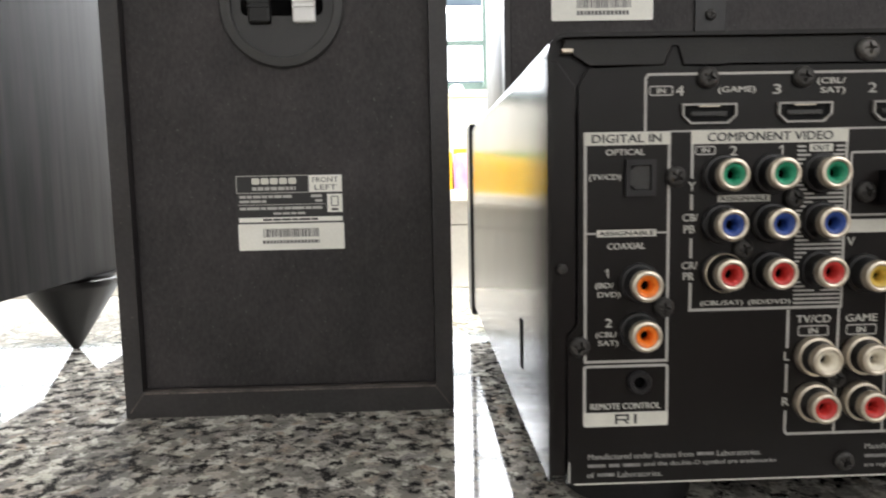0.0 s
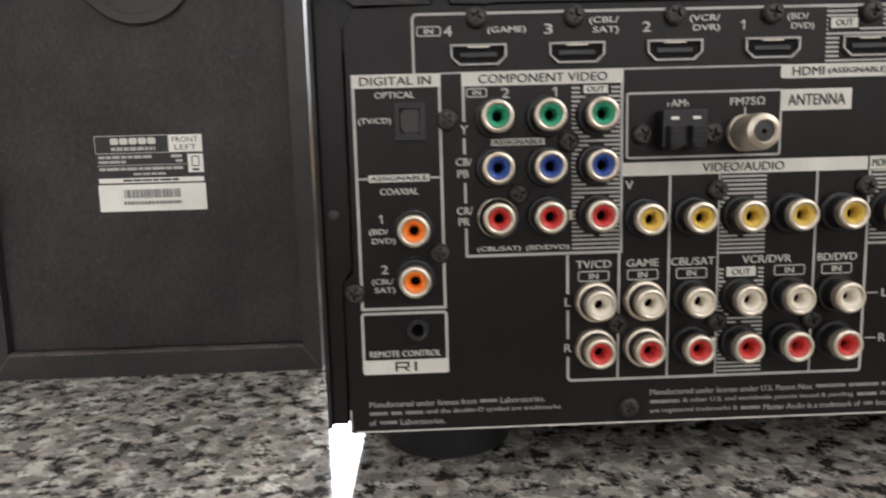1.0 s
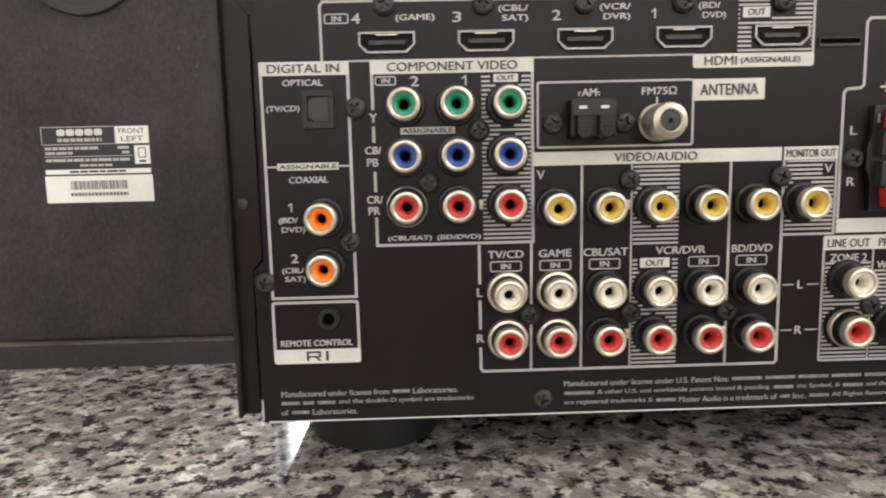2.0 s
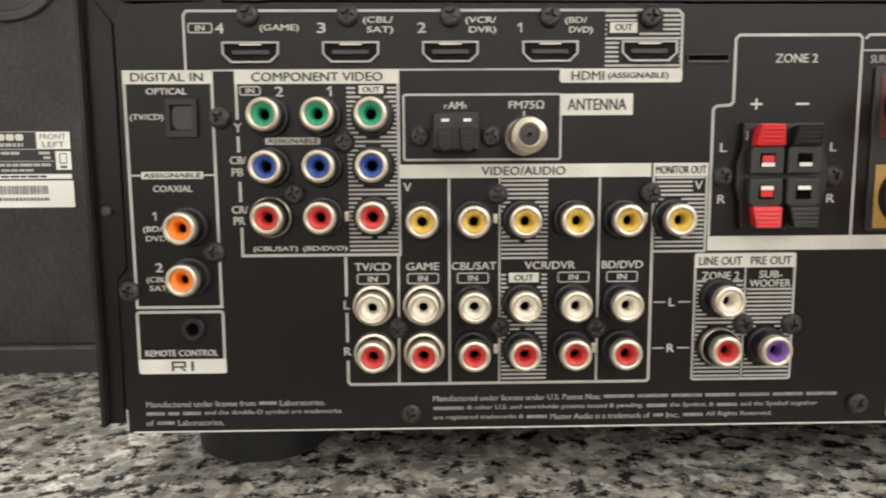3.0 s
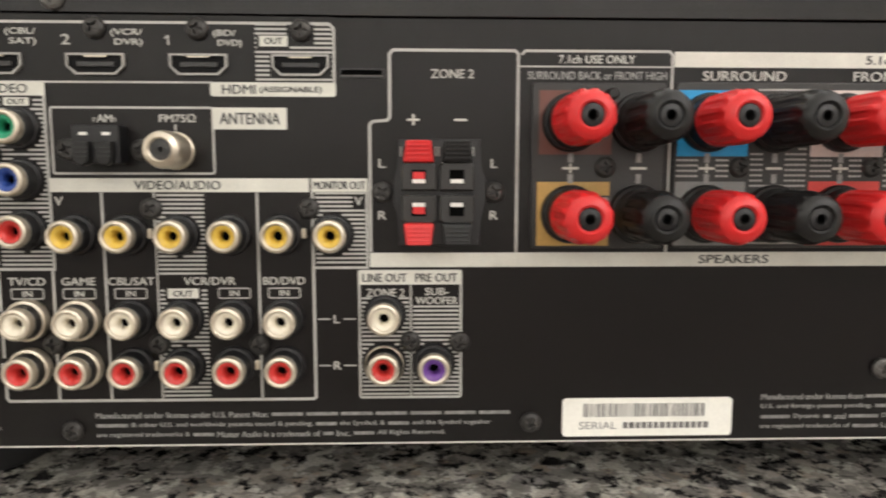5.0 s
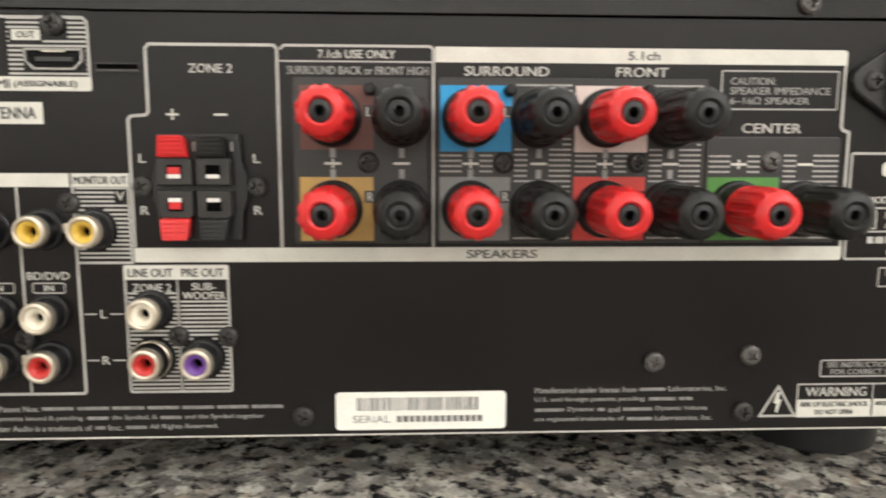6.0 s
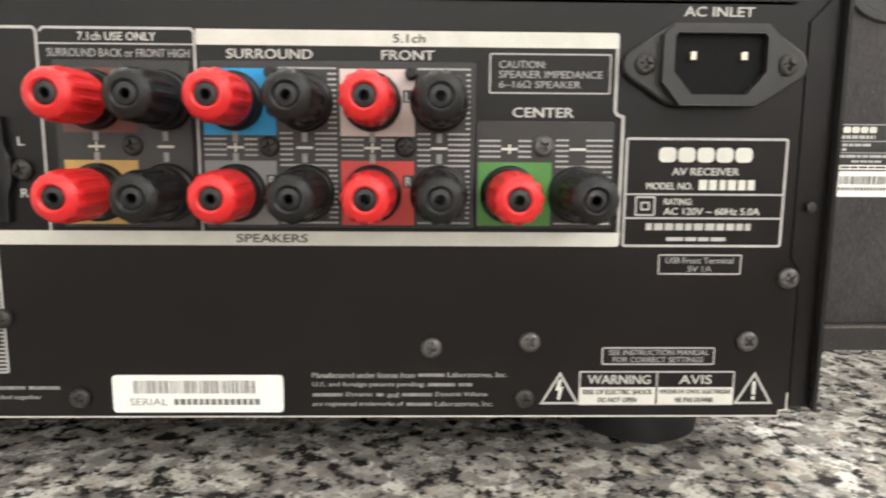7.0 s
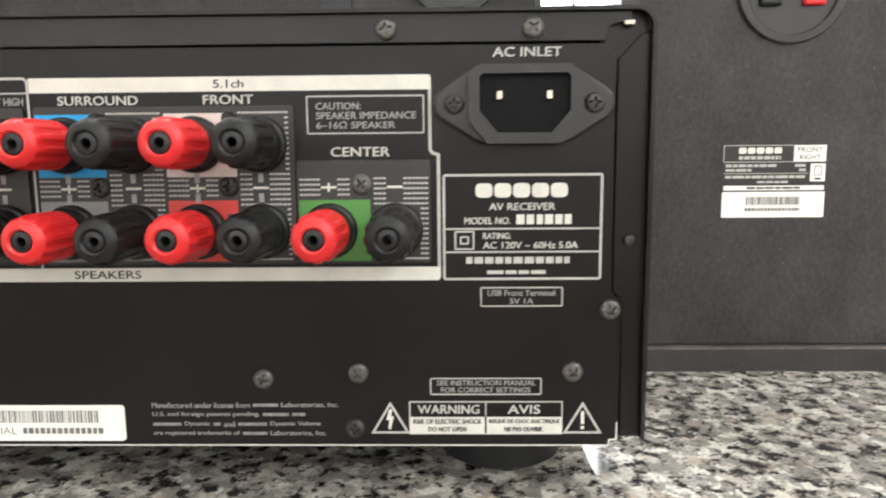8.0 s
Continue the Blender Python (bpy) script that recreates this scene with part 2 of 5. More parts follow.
def thing(name, label, category, group="", at=(0, 0, 0)):
    ob = new(name)
    ob.location = at
    return tagged(ob, label, category, group)


def structure(name, bm, mat, label="", smooth=False):
    ob = new(name, mesh_of(name, bm, mat, smooth))
    return tagged(ob, label, kind="structure")


def block(x0, x1, y0, y1, z0, z1, bevel=0.0, bm=None, segments=2):
    bm = bm or bmesh.new()
    made = bmesh.ops.create_cube(bm, size=1.0, matrix=Matrix.Translation(((x0 + x1) / 2, (y0 + y1) / 2, (z0 + z1) / 2)) @ Matrix.Diagonal((x1 - x0, y1 - y0, z1 - z0, 1)))
    if bevel:
        edges = list({e for v in made["verts"] for e in v.link_edges})
        bmesh.ops.bevel(bm, geom=edges, offset=bevel, segments=segments, affect="EDGES", profile=0.5)
    return bm


def prism(outline, y0, y1, bm=None, bevel=0.0):
    """A plate: an outline of (x, z) carried from y0 (front) to y1."""
    bm = bm or bmesh.new()
    front = [bm.verts.new((x, y0, z)) for x, z in outline]
    back = [bm.verts.new((x, y1, z)) for x, z in outline]
    f = bm.faces.new(front)
    bm.faces.new(back[::-1])
    n = len(outline)
    for i in range(n):
        bm.faces.new((front[i], back[i], back[(i + 1) % n], front[(i + 1) % n]))
    if bevel:
        bmesh.ops.bevel(bm, geom=list(f.edges), offset=bevel, segments=2, affect="EDGES", profile=0.5)
    return bm


def frame_prism(outer, inner, y0, y1, bm=None):
    """A ring-shaped plate between two outlines of the same number of points."""
    bm = bm or bmesh.new()
    n = len(outer)
    of, inf = [bm.verts.new((x, y0, z)) for x, z in outer], [bm.verts.new((x, y0, z)) for x, z in inner]
    ob_, inb = [bm.verts.new((x, y1, z)) for x, z in outer], [bm.verts.new((x, y1, z)) for x, z in inner]
    for i in range(n):
        j = (i + 1) % n
        bm.faces.new((of[i], of[j], inf[j], inf[i]))
        bm.faces.new((ob_[i], inb[i], inb[j], ob_[j]))
        bm.faces.new((of[i], ob_[i], ob_[j], of[j]))
        bm.faces.new((inf[i], inf[j], inb[j], inb[i]))
    return bm


def lathe(profile, n=28, bm=None, flute=0, depth=0.0, rows=()):
    """Turns (radius, y) about the y axis; rows of the profile named in rows are fluted."""
    bm = bm or bmesh.new()
    rings = []
    for k, (r, y) in enumerate(profile):
        if r < 1e-7:
            rings.append([bm.verts.new((0, y, 0))])
            continue
        ring = []
        for i in range(n):
            a = 2 * math.pi * i / n
            rr = r - (depth if (k in rows and flute and (i * flute * 2 // n) % 2) else 0.0)
            ring.append(bm.verts.new((rr * math.cos(a), y, rr * math.sin(a))))
        rings.append(ring)
    for a, b in zip(rings, rings[1:]):
        if len(a) == 1 and len(b) == 1:
            continue
        for i in range(n):
            j = (i + 1) % n
            if len(a) == 1:
                bm.faces.new((a[0], b[j], b[i]))
            elif len(b) == 1:
                bm.faces.new((a[i], a[j], b[0]))
            else:
                bm.faces.new((a[i], a[j], b[j], b[i]))
    return bm


def stored(key, make):
    if key not in mesh_store:
        mesh_store[key] = make()
    return mesh_store[key]


def arc_points(cx, cz, r, a0, a1, n=5):
    return [(cx + r * math.cos(radians(a0 + (a1 - a0) * i / n)), cz + r * math.sin(radians(a0 + (a1 - a0) * i / n))) for i in range(n + 1)]


def rounded(x0, x1, z0, z1, r, n=4):
    return (arc_points(x1 - r, z1 - r, r, 0, 90, n) + arc_points(x0 + r, z1 - r, r, 90, 180, n)
            + arc_points(x0 + r, z0 + r, r, 180, 270, n) + arc_points(x1 - r, z0 + r, r, 270, 360, n))


class Ink:
    """Flat printing on a face that looks towards -y. Coordinates in millimetres."""

    def __init__(self, y):
        self.bm, self.y = bmesh.new(), y

    def poly(self, pts):
        vs = [self.bm.verts.new((x * MM, self.y, z * MM)) for x, z in pts]
        self.bm.faces.new(vs)
        return self

    def rect(self, x0, x1, z0, z1):
        return self.poly([(x0, z0), (x1, z0), (x1, z1), (x0, z1)])

    def line(self, pts, w=0.75, closed=False):
        pts = list(pts)
        n = len(pts)
        left, right = [], []
        for i, (x, z) in enumerate(pts):
            a = pts[i - 1] if (i > 0 or closed) else None
            b = pts[(i + 1) % n] if (i < n - 1 or closed) else None
            dirs = []
            if a:
                d = Vector((x - a[0], z - a[1]))
                dirs.append(d.normalized())
            if b:
                d = Vector((b[0] - x, b[1] - z))
                dirs.append(d.normalized())
            t_ = sum(dirs, Vector((0, 0))).normalized()
            nrm = Vector((-t_.y, t_.x))
            k = w / 2 / max(0.5, abs(nrm.dot(Vector((-dirs[0].y, dirs[0].x)))))
            left.append((x + nrm.x * k, z + nrm.y * k))
            right.append((x - nrm.x * k, z - nrm.y * k))
        for i in range(n if closed else n - 1):
            j = (i + 1) % n
            self.poly([left[i], right[i], right[j], left[j]])
        return self

    def box(self, x0, x1, z0, z1, r=0.6, w=0.5):
        return self.line(rounded(x0, x1, z0, z1, r, 3), w, True)

    def words(self, x0, x1, z, h, seed, gap=0.5, lo=2.0, hi=6.0):
        """A line of unreadable small print as word-long bars."""
        rnd = random.Random(seed)
        x = x0
        while x < x1 - 0.4:
            w = min(rnd.uniform(lo, hi), x1 - x)
            self.rect(x, x + w, z - h / 2, z + h / 2)
            x += w + gap
        return self

    def done(self, name, mat, parent, label=""):
        for f in self.bm.faces:
            f.normal_update()
        bm = self.bm
        me = bpy.data.meshes.new(name)
        flip = [f for f in bm.faces if f.normal.y > 0]
        bmesh.ops.reverse_faces(bm, faces=flip)
        bm.to_mesh(me)
        bm.free()
        me.materials.append(mat)
        return part(name, me, mat, parent, label)


def lettering(body, x0, x1, z0, z1, mat, parent, y=-0.00022, bold=0.015, name="lettering"):
    """Words set to fill a rectangle in millimetres on a face that looks towards -y."""
    if body == "1":
        xm, w_ = x1 - (x1 - x0) * 0.22, (z1 - z0) * 0.17
        return Ink(y).rect(xm - w_, xm, z0, z1).poly([(xm - w_, z1), (x0 - 0.2, z1 - (z1 - z0) * 0.26), (x0 - 0.2, z1 - (z1 - z0) * 0.42), (xm - w_, z1 - (z1 - z0) * 0.2)]).done(name, mat, parent)
    cu = bpy.data.curves.new("letters", "FONT")
    cu.body, cu.size, cu.resolution_u = body, 1.0, 3
    tmp = bpy.data.objects.new("letters", cu)
    scene.collection.objects.link(tmp)
    me = bpy.data.meshes.new_from_object(tmp.evaluated_get(bpy.context.evaluated_depsgraph_get()))
    bpy.data.objects.remove(tmp)
    n = len(me.vertices)
    co = np.empty(n * 3)
    me.vertices.foreach_get("co", co)
    co = co.reshape(n, 3)
    lo, hi = co.min(0), co.max(0)
    px = (co[:, 0] - lo[0]) / max(1e-6, hi[0] - lo[0]) * (x1 - x0) + x0
    pz = (co[:, 1] - lo[1]) / max(1e-6, hi[1] - lo[1]) * (z1 - z0) + z0
    out = np.stack([px * MM, np.full(n, y), pz * MM], -1)
    me.vertices.foreach_set("co", out.ravel())
    me.materials.clear()
    me.materials.append(mat)
    me.update()
    me.name = name
    if bold:
        # heavier strokes: the same letters struck twice, a little apart
        b = bmesh.new()
        for dx, dz, dy in ((-bold, -bold * 0.5, 0.0), (bold, bold * 0.5, -0.00001)):
            old = set(b.verts)
            b.from_mesh(me)
            bmesh.ops.translate(b, verts=[v for v in b.verts if v not in old], vec=(dx * MM, dy, dz * MM))
        b.to_mesh(me)
        b.free()
    return part(name, me, mat, parent)


# ---- the kitchen round the counter ----
X0, X1, Y0, ZF, ZC = -1.9, 2.7, -2.5, -0.93, 1.75
structure("floor", block(X0, X1, Y0, WALL_Y, ZF - 0.05, ZF), WOOD_FLOOR, "brown wooden floor of the kitchen")
structure("ceiling", block(X0, X1, Y0, WALL_Y, ZC, ZC + 0.05), CEILING_WHITE, "plain white painted ceiling")
structure("wall_west", block(X0 - 0.1, X0, Y0, WALL_Y + 0.1, ZF, ZC), SIDE_WALL, "grey-beige painted side wall")
structure("wall_east", block(X1, X1 + 0.1, Y0, WALL_Y + 0.1, ZF, ZC), SIDE_WALL, "grey-beige painted side wall")
# unseen wall, pale above and dark below to grade the panel's reflections
structure("wall_south", block(X0, X1, Y0 - 0.1, Y0, 0.22, ZC), PLASTER, "unseen pale upper wall, added to brighten reflections in the panel")
structure("wall_south_dark_half", block(X0, X1, Y0 - 0.1, Y0, ZF, 0.22), LOW_WALL_DARK, "unseen darker lower wall, added to dim reflections in the panel")
WX0, WX1, WZ0, WZ1 = -1.75, 1.6, 0.435, 1.42
bm = block(X0, X1, WALL_Y, WALL_Y + 0.1, ZF, WZ0)
block(X0, X1, WALL_Y, WALL_Y + 0.1, WZ1, ZC, bm=bm)
block(X0, WX0, WALL_Y, WALL_Y + 0.1, WZ0, WZ1, bm=bm)
block(WX1, X1, WALL_Y, WALL_Y + 0.1, WZ0, WZ1, bm=bm)
wall_north = structure("wall_north", bm, GROUT, "white tiled wall with a window above a ledge")

window = tagged(new("window_1"), "wide kitchen window with grey-green iron bars", kind="structure")
bm = frame_prism([(WX0, WZ0), (WX1, WZ0), (WX1, WZ1), (WX0, WZ1)], [(WX0 + 0.035, WZ0 + 0.03), (WX1 - 0.035, WZ0 + 0.03), (WX1 - 0.035, WZ1 - 0.03), (WX0 + 0.035, WZ1 - 0.03)], WALL_Y + 0.045, WALL_Y + 0.085)
part("window_frame", bm, BAR_GREEN, window)
pane_mesh = mesh_of("pane", block(WX0 + 0.03, WX1 - 0.03, WALL_Y + 0.068, WALL_Y + 0.072, WZ0 + 0.03, WZ1 - 0.03), GLASS)
pane = part("pane", pane_mesh, GLASS, window)
pane.visible_shadow = False
for z in [0.602 + 0.164 * k for k in range(5)]:
    part("bar", block(WX0 + 0.02, WX1 - 0.02, WALL_Y + 0.03, WALL_Y + 0.042, z - 0.009, z + 0.009, 0.002), BAR_GREEN, window)
for x in [0.19 + 0.30 * k for k in range(-6, 5)]:
    part("bar", block(x - 0.007, x + 0.007, WALL_Y + 0.018, WALL_Y + 0.029, WZ0 + 0.01, WZ1 - 0.01, 0.002), BAR_GREEN, window)

# ledge and what stands on it
LEDGE = 0.085
ledge = structure("window_ledge", block(X0, X1, WALL_Y - 0.16, WALL_Y, LEDGE - 0.04, LEDGE, 0.004), CREAM_WOOD, "pale stone ledge along the tiled wall")


def packet(name, label, x0, x1, h, mat, crimp, depth=0.055):
    """A soft upright packet: bulging front, crimped top."""
    ob = thing(name, label, "food packet", at=((x0 + x1) / 2, WALL_Y - 0.085, LEDGE))
    w = x1 - x0
    b = bmesh.new()
    nx, nz = 8, 10
    for side in (-1, 1):
        grid = []
        for k in range(nz + 1):
            row = []
            for i in range(nx + 1):
                u, v = i / nx, k / nz
                bulge = math.sin(math.pi * min(1, u)) ** 0.6 * (1 - v ** 3) * (0.75 + 0.25 * math.sin(7 * u + 5 * v))
                row.append(b.verts.new(((u - 0.5) * w, side * (0.003 + depth / 2 * bulge), v * h)))
            grid.append(row)
        for k in range(nz):
            for i in range(nx):
                b.faces.new((grid[k][i], grid[k][i + 1], grid[k + 1][i + 1], grid[k + 1][i]))
    part("pouch", b, mat, ob, smooth=True)
    part("crimped_top", block(-w / 2, w / 2, -0.0035, 0.0035, h - 0.004, h + 0.014, 0.001), crimp, ob)
    return ob


packet("food_packet", "yellow plastic food packet standing on the ledge", -0.045, 0.062, 0.13, YELLOW_PACK, CREAM_PACK)
packet("food_packet", "pink and yellow plastic food packet on the ledge", 0.068, 0.135, 0.125, PINK_PACK, YELLOW_PACK)
packet("food_packet", "orange-yellow plastic food packet on the ledge", 0.15, 0.25, 0.14, YELLOW_PACK, YELLOW_PACK)
packet("food_packet", "orange plastic food packet standing on the ledge", -0.20, -0.07, 0.13, ORANGE_PACK, YELLOW_PACK)
packet("food_packet", "yellow plastic food packet beside the orange one", -0.34, -0.215, 0.14, YELLOW_PACK, GREEN_PACK)
packet("food_packet", "yellow plastic food packet with a green crimped top", -0.50, -0.36, 0.135, YELLOW_PACK, GREEN_PACK)
carton = thing("storage_carton", "tall cream cardboard carton standing against the tiles", "carton", at=(0.13, WALL_Y - 0.035, LEDGE))
part("body", block(-0.14, 0.14, -0.025, 0.025, 0, 0.315, 0.002), CREAM_PACK, carton)
part("lid", block(-0.143, 0.143, -0.028, 0.028, 0.315, 0.33, 0.002), CREAM_PACK, carton)
jar = thing("ceramic_jar", "white rounded ceramic jar on the carton", "jar", at=(0.085, WALL_Y - 0.036, LEDGE + 0.33))
prof = [(0.0, 0), (0.022, 0), (0.026, 0.006), (0.026, 0.018), (0.02, 0.028), (0.008, 0.033), (0.0, 0.034)]
b = lathe(prof, 24)
bmesh.ops.rotate(b, verts=b.verts, matrix=Matrix.Rotation(radians(90), 3, "X"))
part("body", b, WHITE_CERAMIC, jar, smooth=True)

# granite counter on its cupboard
top = tagged(new("granite_counter", mesh_of("granite_counter", block(-1.5, 1.9, -0.10, 0.50, COUNTER - 0.03, COUNTER, 0.003), GRANITE)),
             "polished granite counter top with black and beige grains", kind="structure")
structure("counter_base", block(-1.45, 1.85, -0.06, 0.46, ZF, COUNTER - 0.03), CREAM_WOOD, "cream painted cupboard base below the counter")


# ---- the receiver ----
receiver = thing("av_receiver", "black audio video receiver with rows of sockets, on granite", "receiver")
LX0, LX1, LTOP, LDEEP = -0.0048, 0.4352, 0.1479, 0.285


def lid_shell():
    """Folded steel lid: side, rounded corner, top, rounded corner, side, as a sheet with thickness."""
    def outline(o):
        r = 0.0058 - o
        x0, x1, zt = LX0 + o, LX1 - o, LTOP - o
        return ([(x0, 0.0205)] + arc_points(x0 + r, zt - r, r, 180, 90, 6) + arc_points(x1 - r, zt - r, r, 90, 0, 6) + [(x1, 0.0205)])
    out, inn = outline(0.0), outline(0.0011)
    b = bmesh.new()
    ring = out + inn[::-1]
    fr = [b.verts.new((x, -0.0026, z)) for x, z in ring]
    bk = [b.verts.new((x, LDEEP, z)) for x, z in ring]
    n, h = len(ring), len(out)
    for i in range(n):
        j = (i + 1) % n
        b.faces.new((fr[i], bk[i], bk[j], fr[j]))
    for i in range(h - 1):
        b.faces.new((fr[i], fr[i + 1], fr[n - 2 - i], fr[n - 1 - i]))
        b.faces.new((bk[i], bk[n - 1 - i], bk[n - 2 - i], bk[i + 1]))
    return b


lid = part("lid", lid_shell(), LID_BLACK, receiver, "folded black steel lid", smooth=True)
# slit laid on the uncut lid; its shade is painted near-black
part("vent_slit", block(LX0 - 0.0003, LX0 + 0.0002, 0.047, 0.052, 0.040, 0.058), HOLE_SHADE, lid)
# rear lip of the lid, with the slit where the back panel hooks in
lip = [(7.6, 139.2), (28.4, 139.2), (30.4, 144.8), (32.6, 144.8), (34.0, 139.2), (44, 139.2), (47, 139.5), (160, 139.2), (162, 138.7), (421, 138.6),
       (422.5, 143.2), (428.5, 144.4), (428.5, 146.9), (0.5, 146.9), (0.2, 144.0), (2.2, 143.2)]
part("rear_lip", prism([(x * MM, z * MM) for x, z in lip], -0.0006, 0.0010, bevel=0.00025), LID_BLACK, lid)
for cx in (1.2, 427.6):
    part("corner_tab", block((cx - 1.5) * MM, (cx + 1.5) * MM, -0.0016, 0.0006, 0.1427, 0.1440, 0.0003), NICKEL, lid, "bare bright metal corner tab")

# near-black block paints the shade seen through the panel seams
body = part("chassis", block(-0.0030, 0.4334, 0.0016, LDEEP - 0.002, 0.0210, 0.1462), HOLE_SHADE, receiver)
panel_outline = [(1.3, 18.0), (3.0, 17.6), (425.4, 17.6), (425.6, 19.2), (427.7, 19.4), (427.7, 62.8), (424.4, 66.0), (424.4, 134), (421.5, 138.1), (161.5, 138.1), (159.6, 138.7), (46.8, 139.0), (44, 138.7),
                 (33.6, 138.7), (32.2, 144.3), (30.8, 144.3), (28.9, 138.95), (7.2, 138.7), (4.5, 134), (4.5, 66.0), (1.3, 62.8)]
back_panel = part("back_panel", prism([(x * MM, z * MM) for x, z in panel_outline], 0.0, 0.0012, bevel=0.0002), PANEL_BLACK, receiver, "black satin steel back panel with white printing")
# folded side flanges of the lid, which widen above a notch
for mirror in (False, True):
    edge = [(-3.7, 20.6), (0.7, 20.6), (0.7, 63.2), (3.8, 66.4), (3.8, 133.7), (-1.4, 140.8), (-3.7, 140.8)]
    if mirror:
        edge = [(428.9 - x, z) for x, z in edge]
        edge = [(x + 1.4 if x > 430 else x, z) for x, z in edge]
    part("side_flange", prism([(x * MM, z * MM) for x, z in edge], 0.0003, 0.0015, bevel=0.0003), PANEL_BLACK, receiver)
for cx0, cx1 in ((-3.6, 9.0), (420.0, 434.0)):
    part("corner_plate", block(cx0 * MM, cx1 * MM, 0.00125, 0.00158, 0.128, 0.1466), PANEL_BLACK, receiver)
fascia = part("fascia", block(LX0 - 0.0015, LX1 + 0.0015, LDEEP + 0.0005, LDEEP + 0.03, 0.012, 0.1492, 0.002), BLACK_PLASTIC, receiver)
foot_mesh = None
for fx, fy in ((0.031, 0.042), (0.3945, 0.044), (0.031, 0.25), (0.3945, 0.25)):
    if foot_mesh is None:
        b = lathe([(0, 0.0), (0.0205, 0.0), (0.0222, -0.0012), (0.0240, -0.0170), (0.0240, -0.0199), (0, -0.0199)], 40)
        bmesh.ops.rotate(b, verts=b.verts, matrix=Matrix.Rotation(radians(-90), 3, "X"))
        foot_mesh = mesh_of("foot", b, RUBBER, True)
    place(part("foot", foot_mesh, RUBBER, receiver), fx, fy, COUNTER)

# -- screws
def screw_mesh(mat, r):
    b = lathe([(r, 0.0), (r, -0.0006), (r * 0.93, -0.0011), (r * 0.70, -0.0016), (r * 0.34, -0.0019)], 24)
    # cross recess: four slots cut as sunk facets
    rim = [v for v in b.verts if abs(v.co.y + 0.0019) < 1e-6]
    rim.sort(key=lambda v: math.atan2(v.co.z, v.co.x))
    n = len(rim)
    inner = []
    for i, v in enumerate(rim):
        a = math.atan2(v.co.z, v.co.x)
        k = abs(math.cos(2 * a)) ** 3
        v.co.x *= 0.75 + 0.95 * k
        v.co.z *= 0.75 + 0.95 * k
        v.co.y = -0.0018 + 0.0003 * k
        inner.append(b.verts.new((v.co.x * 0.72, -0.0006, v.co.z * 0.72)))
    for i in range(n):
        j = (i + 1) % n
        b.faces.new((rim[i], rim[j], inner[j], inner[i]))
    b.faces.new(inner)
    return mesh_of("screw", b, mat, False)


SCREWS = [(40.9, 135.6), (68, 135.4), (96, 135.2), (123.4, 135.0), (151.3, 134.8), (32.2, 108.1), (66.3, 101.3), (52, 87.1), (87.2, 102.7), (107.2, 102.6), (109, 86.5),
          (152.4, 86.5), (4.6, 59.7), (29.1, 70.7), (83.9, 22.9), (80.3, 48.4), (109.7, 48.1), (137.8, 47.8), (180.6, 48.4), (194.7, 48.2), (215.6, 24.1), (172.9, 91.1),
          (204.3, 91.1), (235.5, 98.1), (273.6, 98.1), (311.8, 98.2), (350.8, 98.6), (424.3, 60.7), (413.5, 41.6), (319.3, 39.5), (348.4, 41.3), (347.1, 23.8)]
sm_black, sm_grey = screw_mesh(SCREW_BLACK, 0.0030), screw_mesh(SCREW_GREY, 0.0031)
rnd = random.Random(4)
for x, z in SCREWS:
    grey = (x, z) in ((350.8, 98.6), (424.3, 60.7), (413.5, 41.6), (319.3, 39.5), (348.4, 41.3))
    s = place(part("screw", sm_grey if grey else sm_black, SCREW_BLACK, receiver, "zinc grey cross-head screw" if grey else ""), x * MM, -0.0002, z * MM)
    s.rotation_euler = (0, rnd.uniform(0, 1.57), 0)
for x, z in ((85.8, 142.6), (358.8, 142.4), (400.5, 142.3)):
    s = place(part("screw", sm_grey, SCREW_GREY, receiver, "zinc grey cross-head screw"), x * MM, -0.0007, z * MM)
    s.rotation_euler = (0, rnd.uniform(0, 1.57), 0)
for x, z in ((-0.4, 82.5), (429.3, 81.7)):
    place(part("rivet", stored("rivet", lambda: mesh_of("rivet", lathe([(0.0016, 0.0), (0.0014, -0.0006), (0, -0.0009)], 16), SCREW_BLACK, True)), SCREW_BLACK, receiver), x * MM, -0.0004, z * MM)


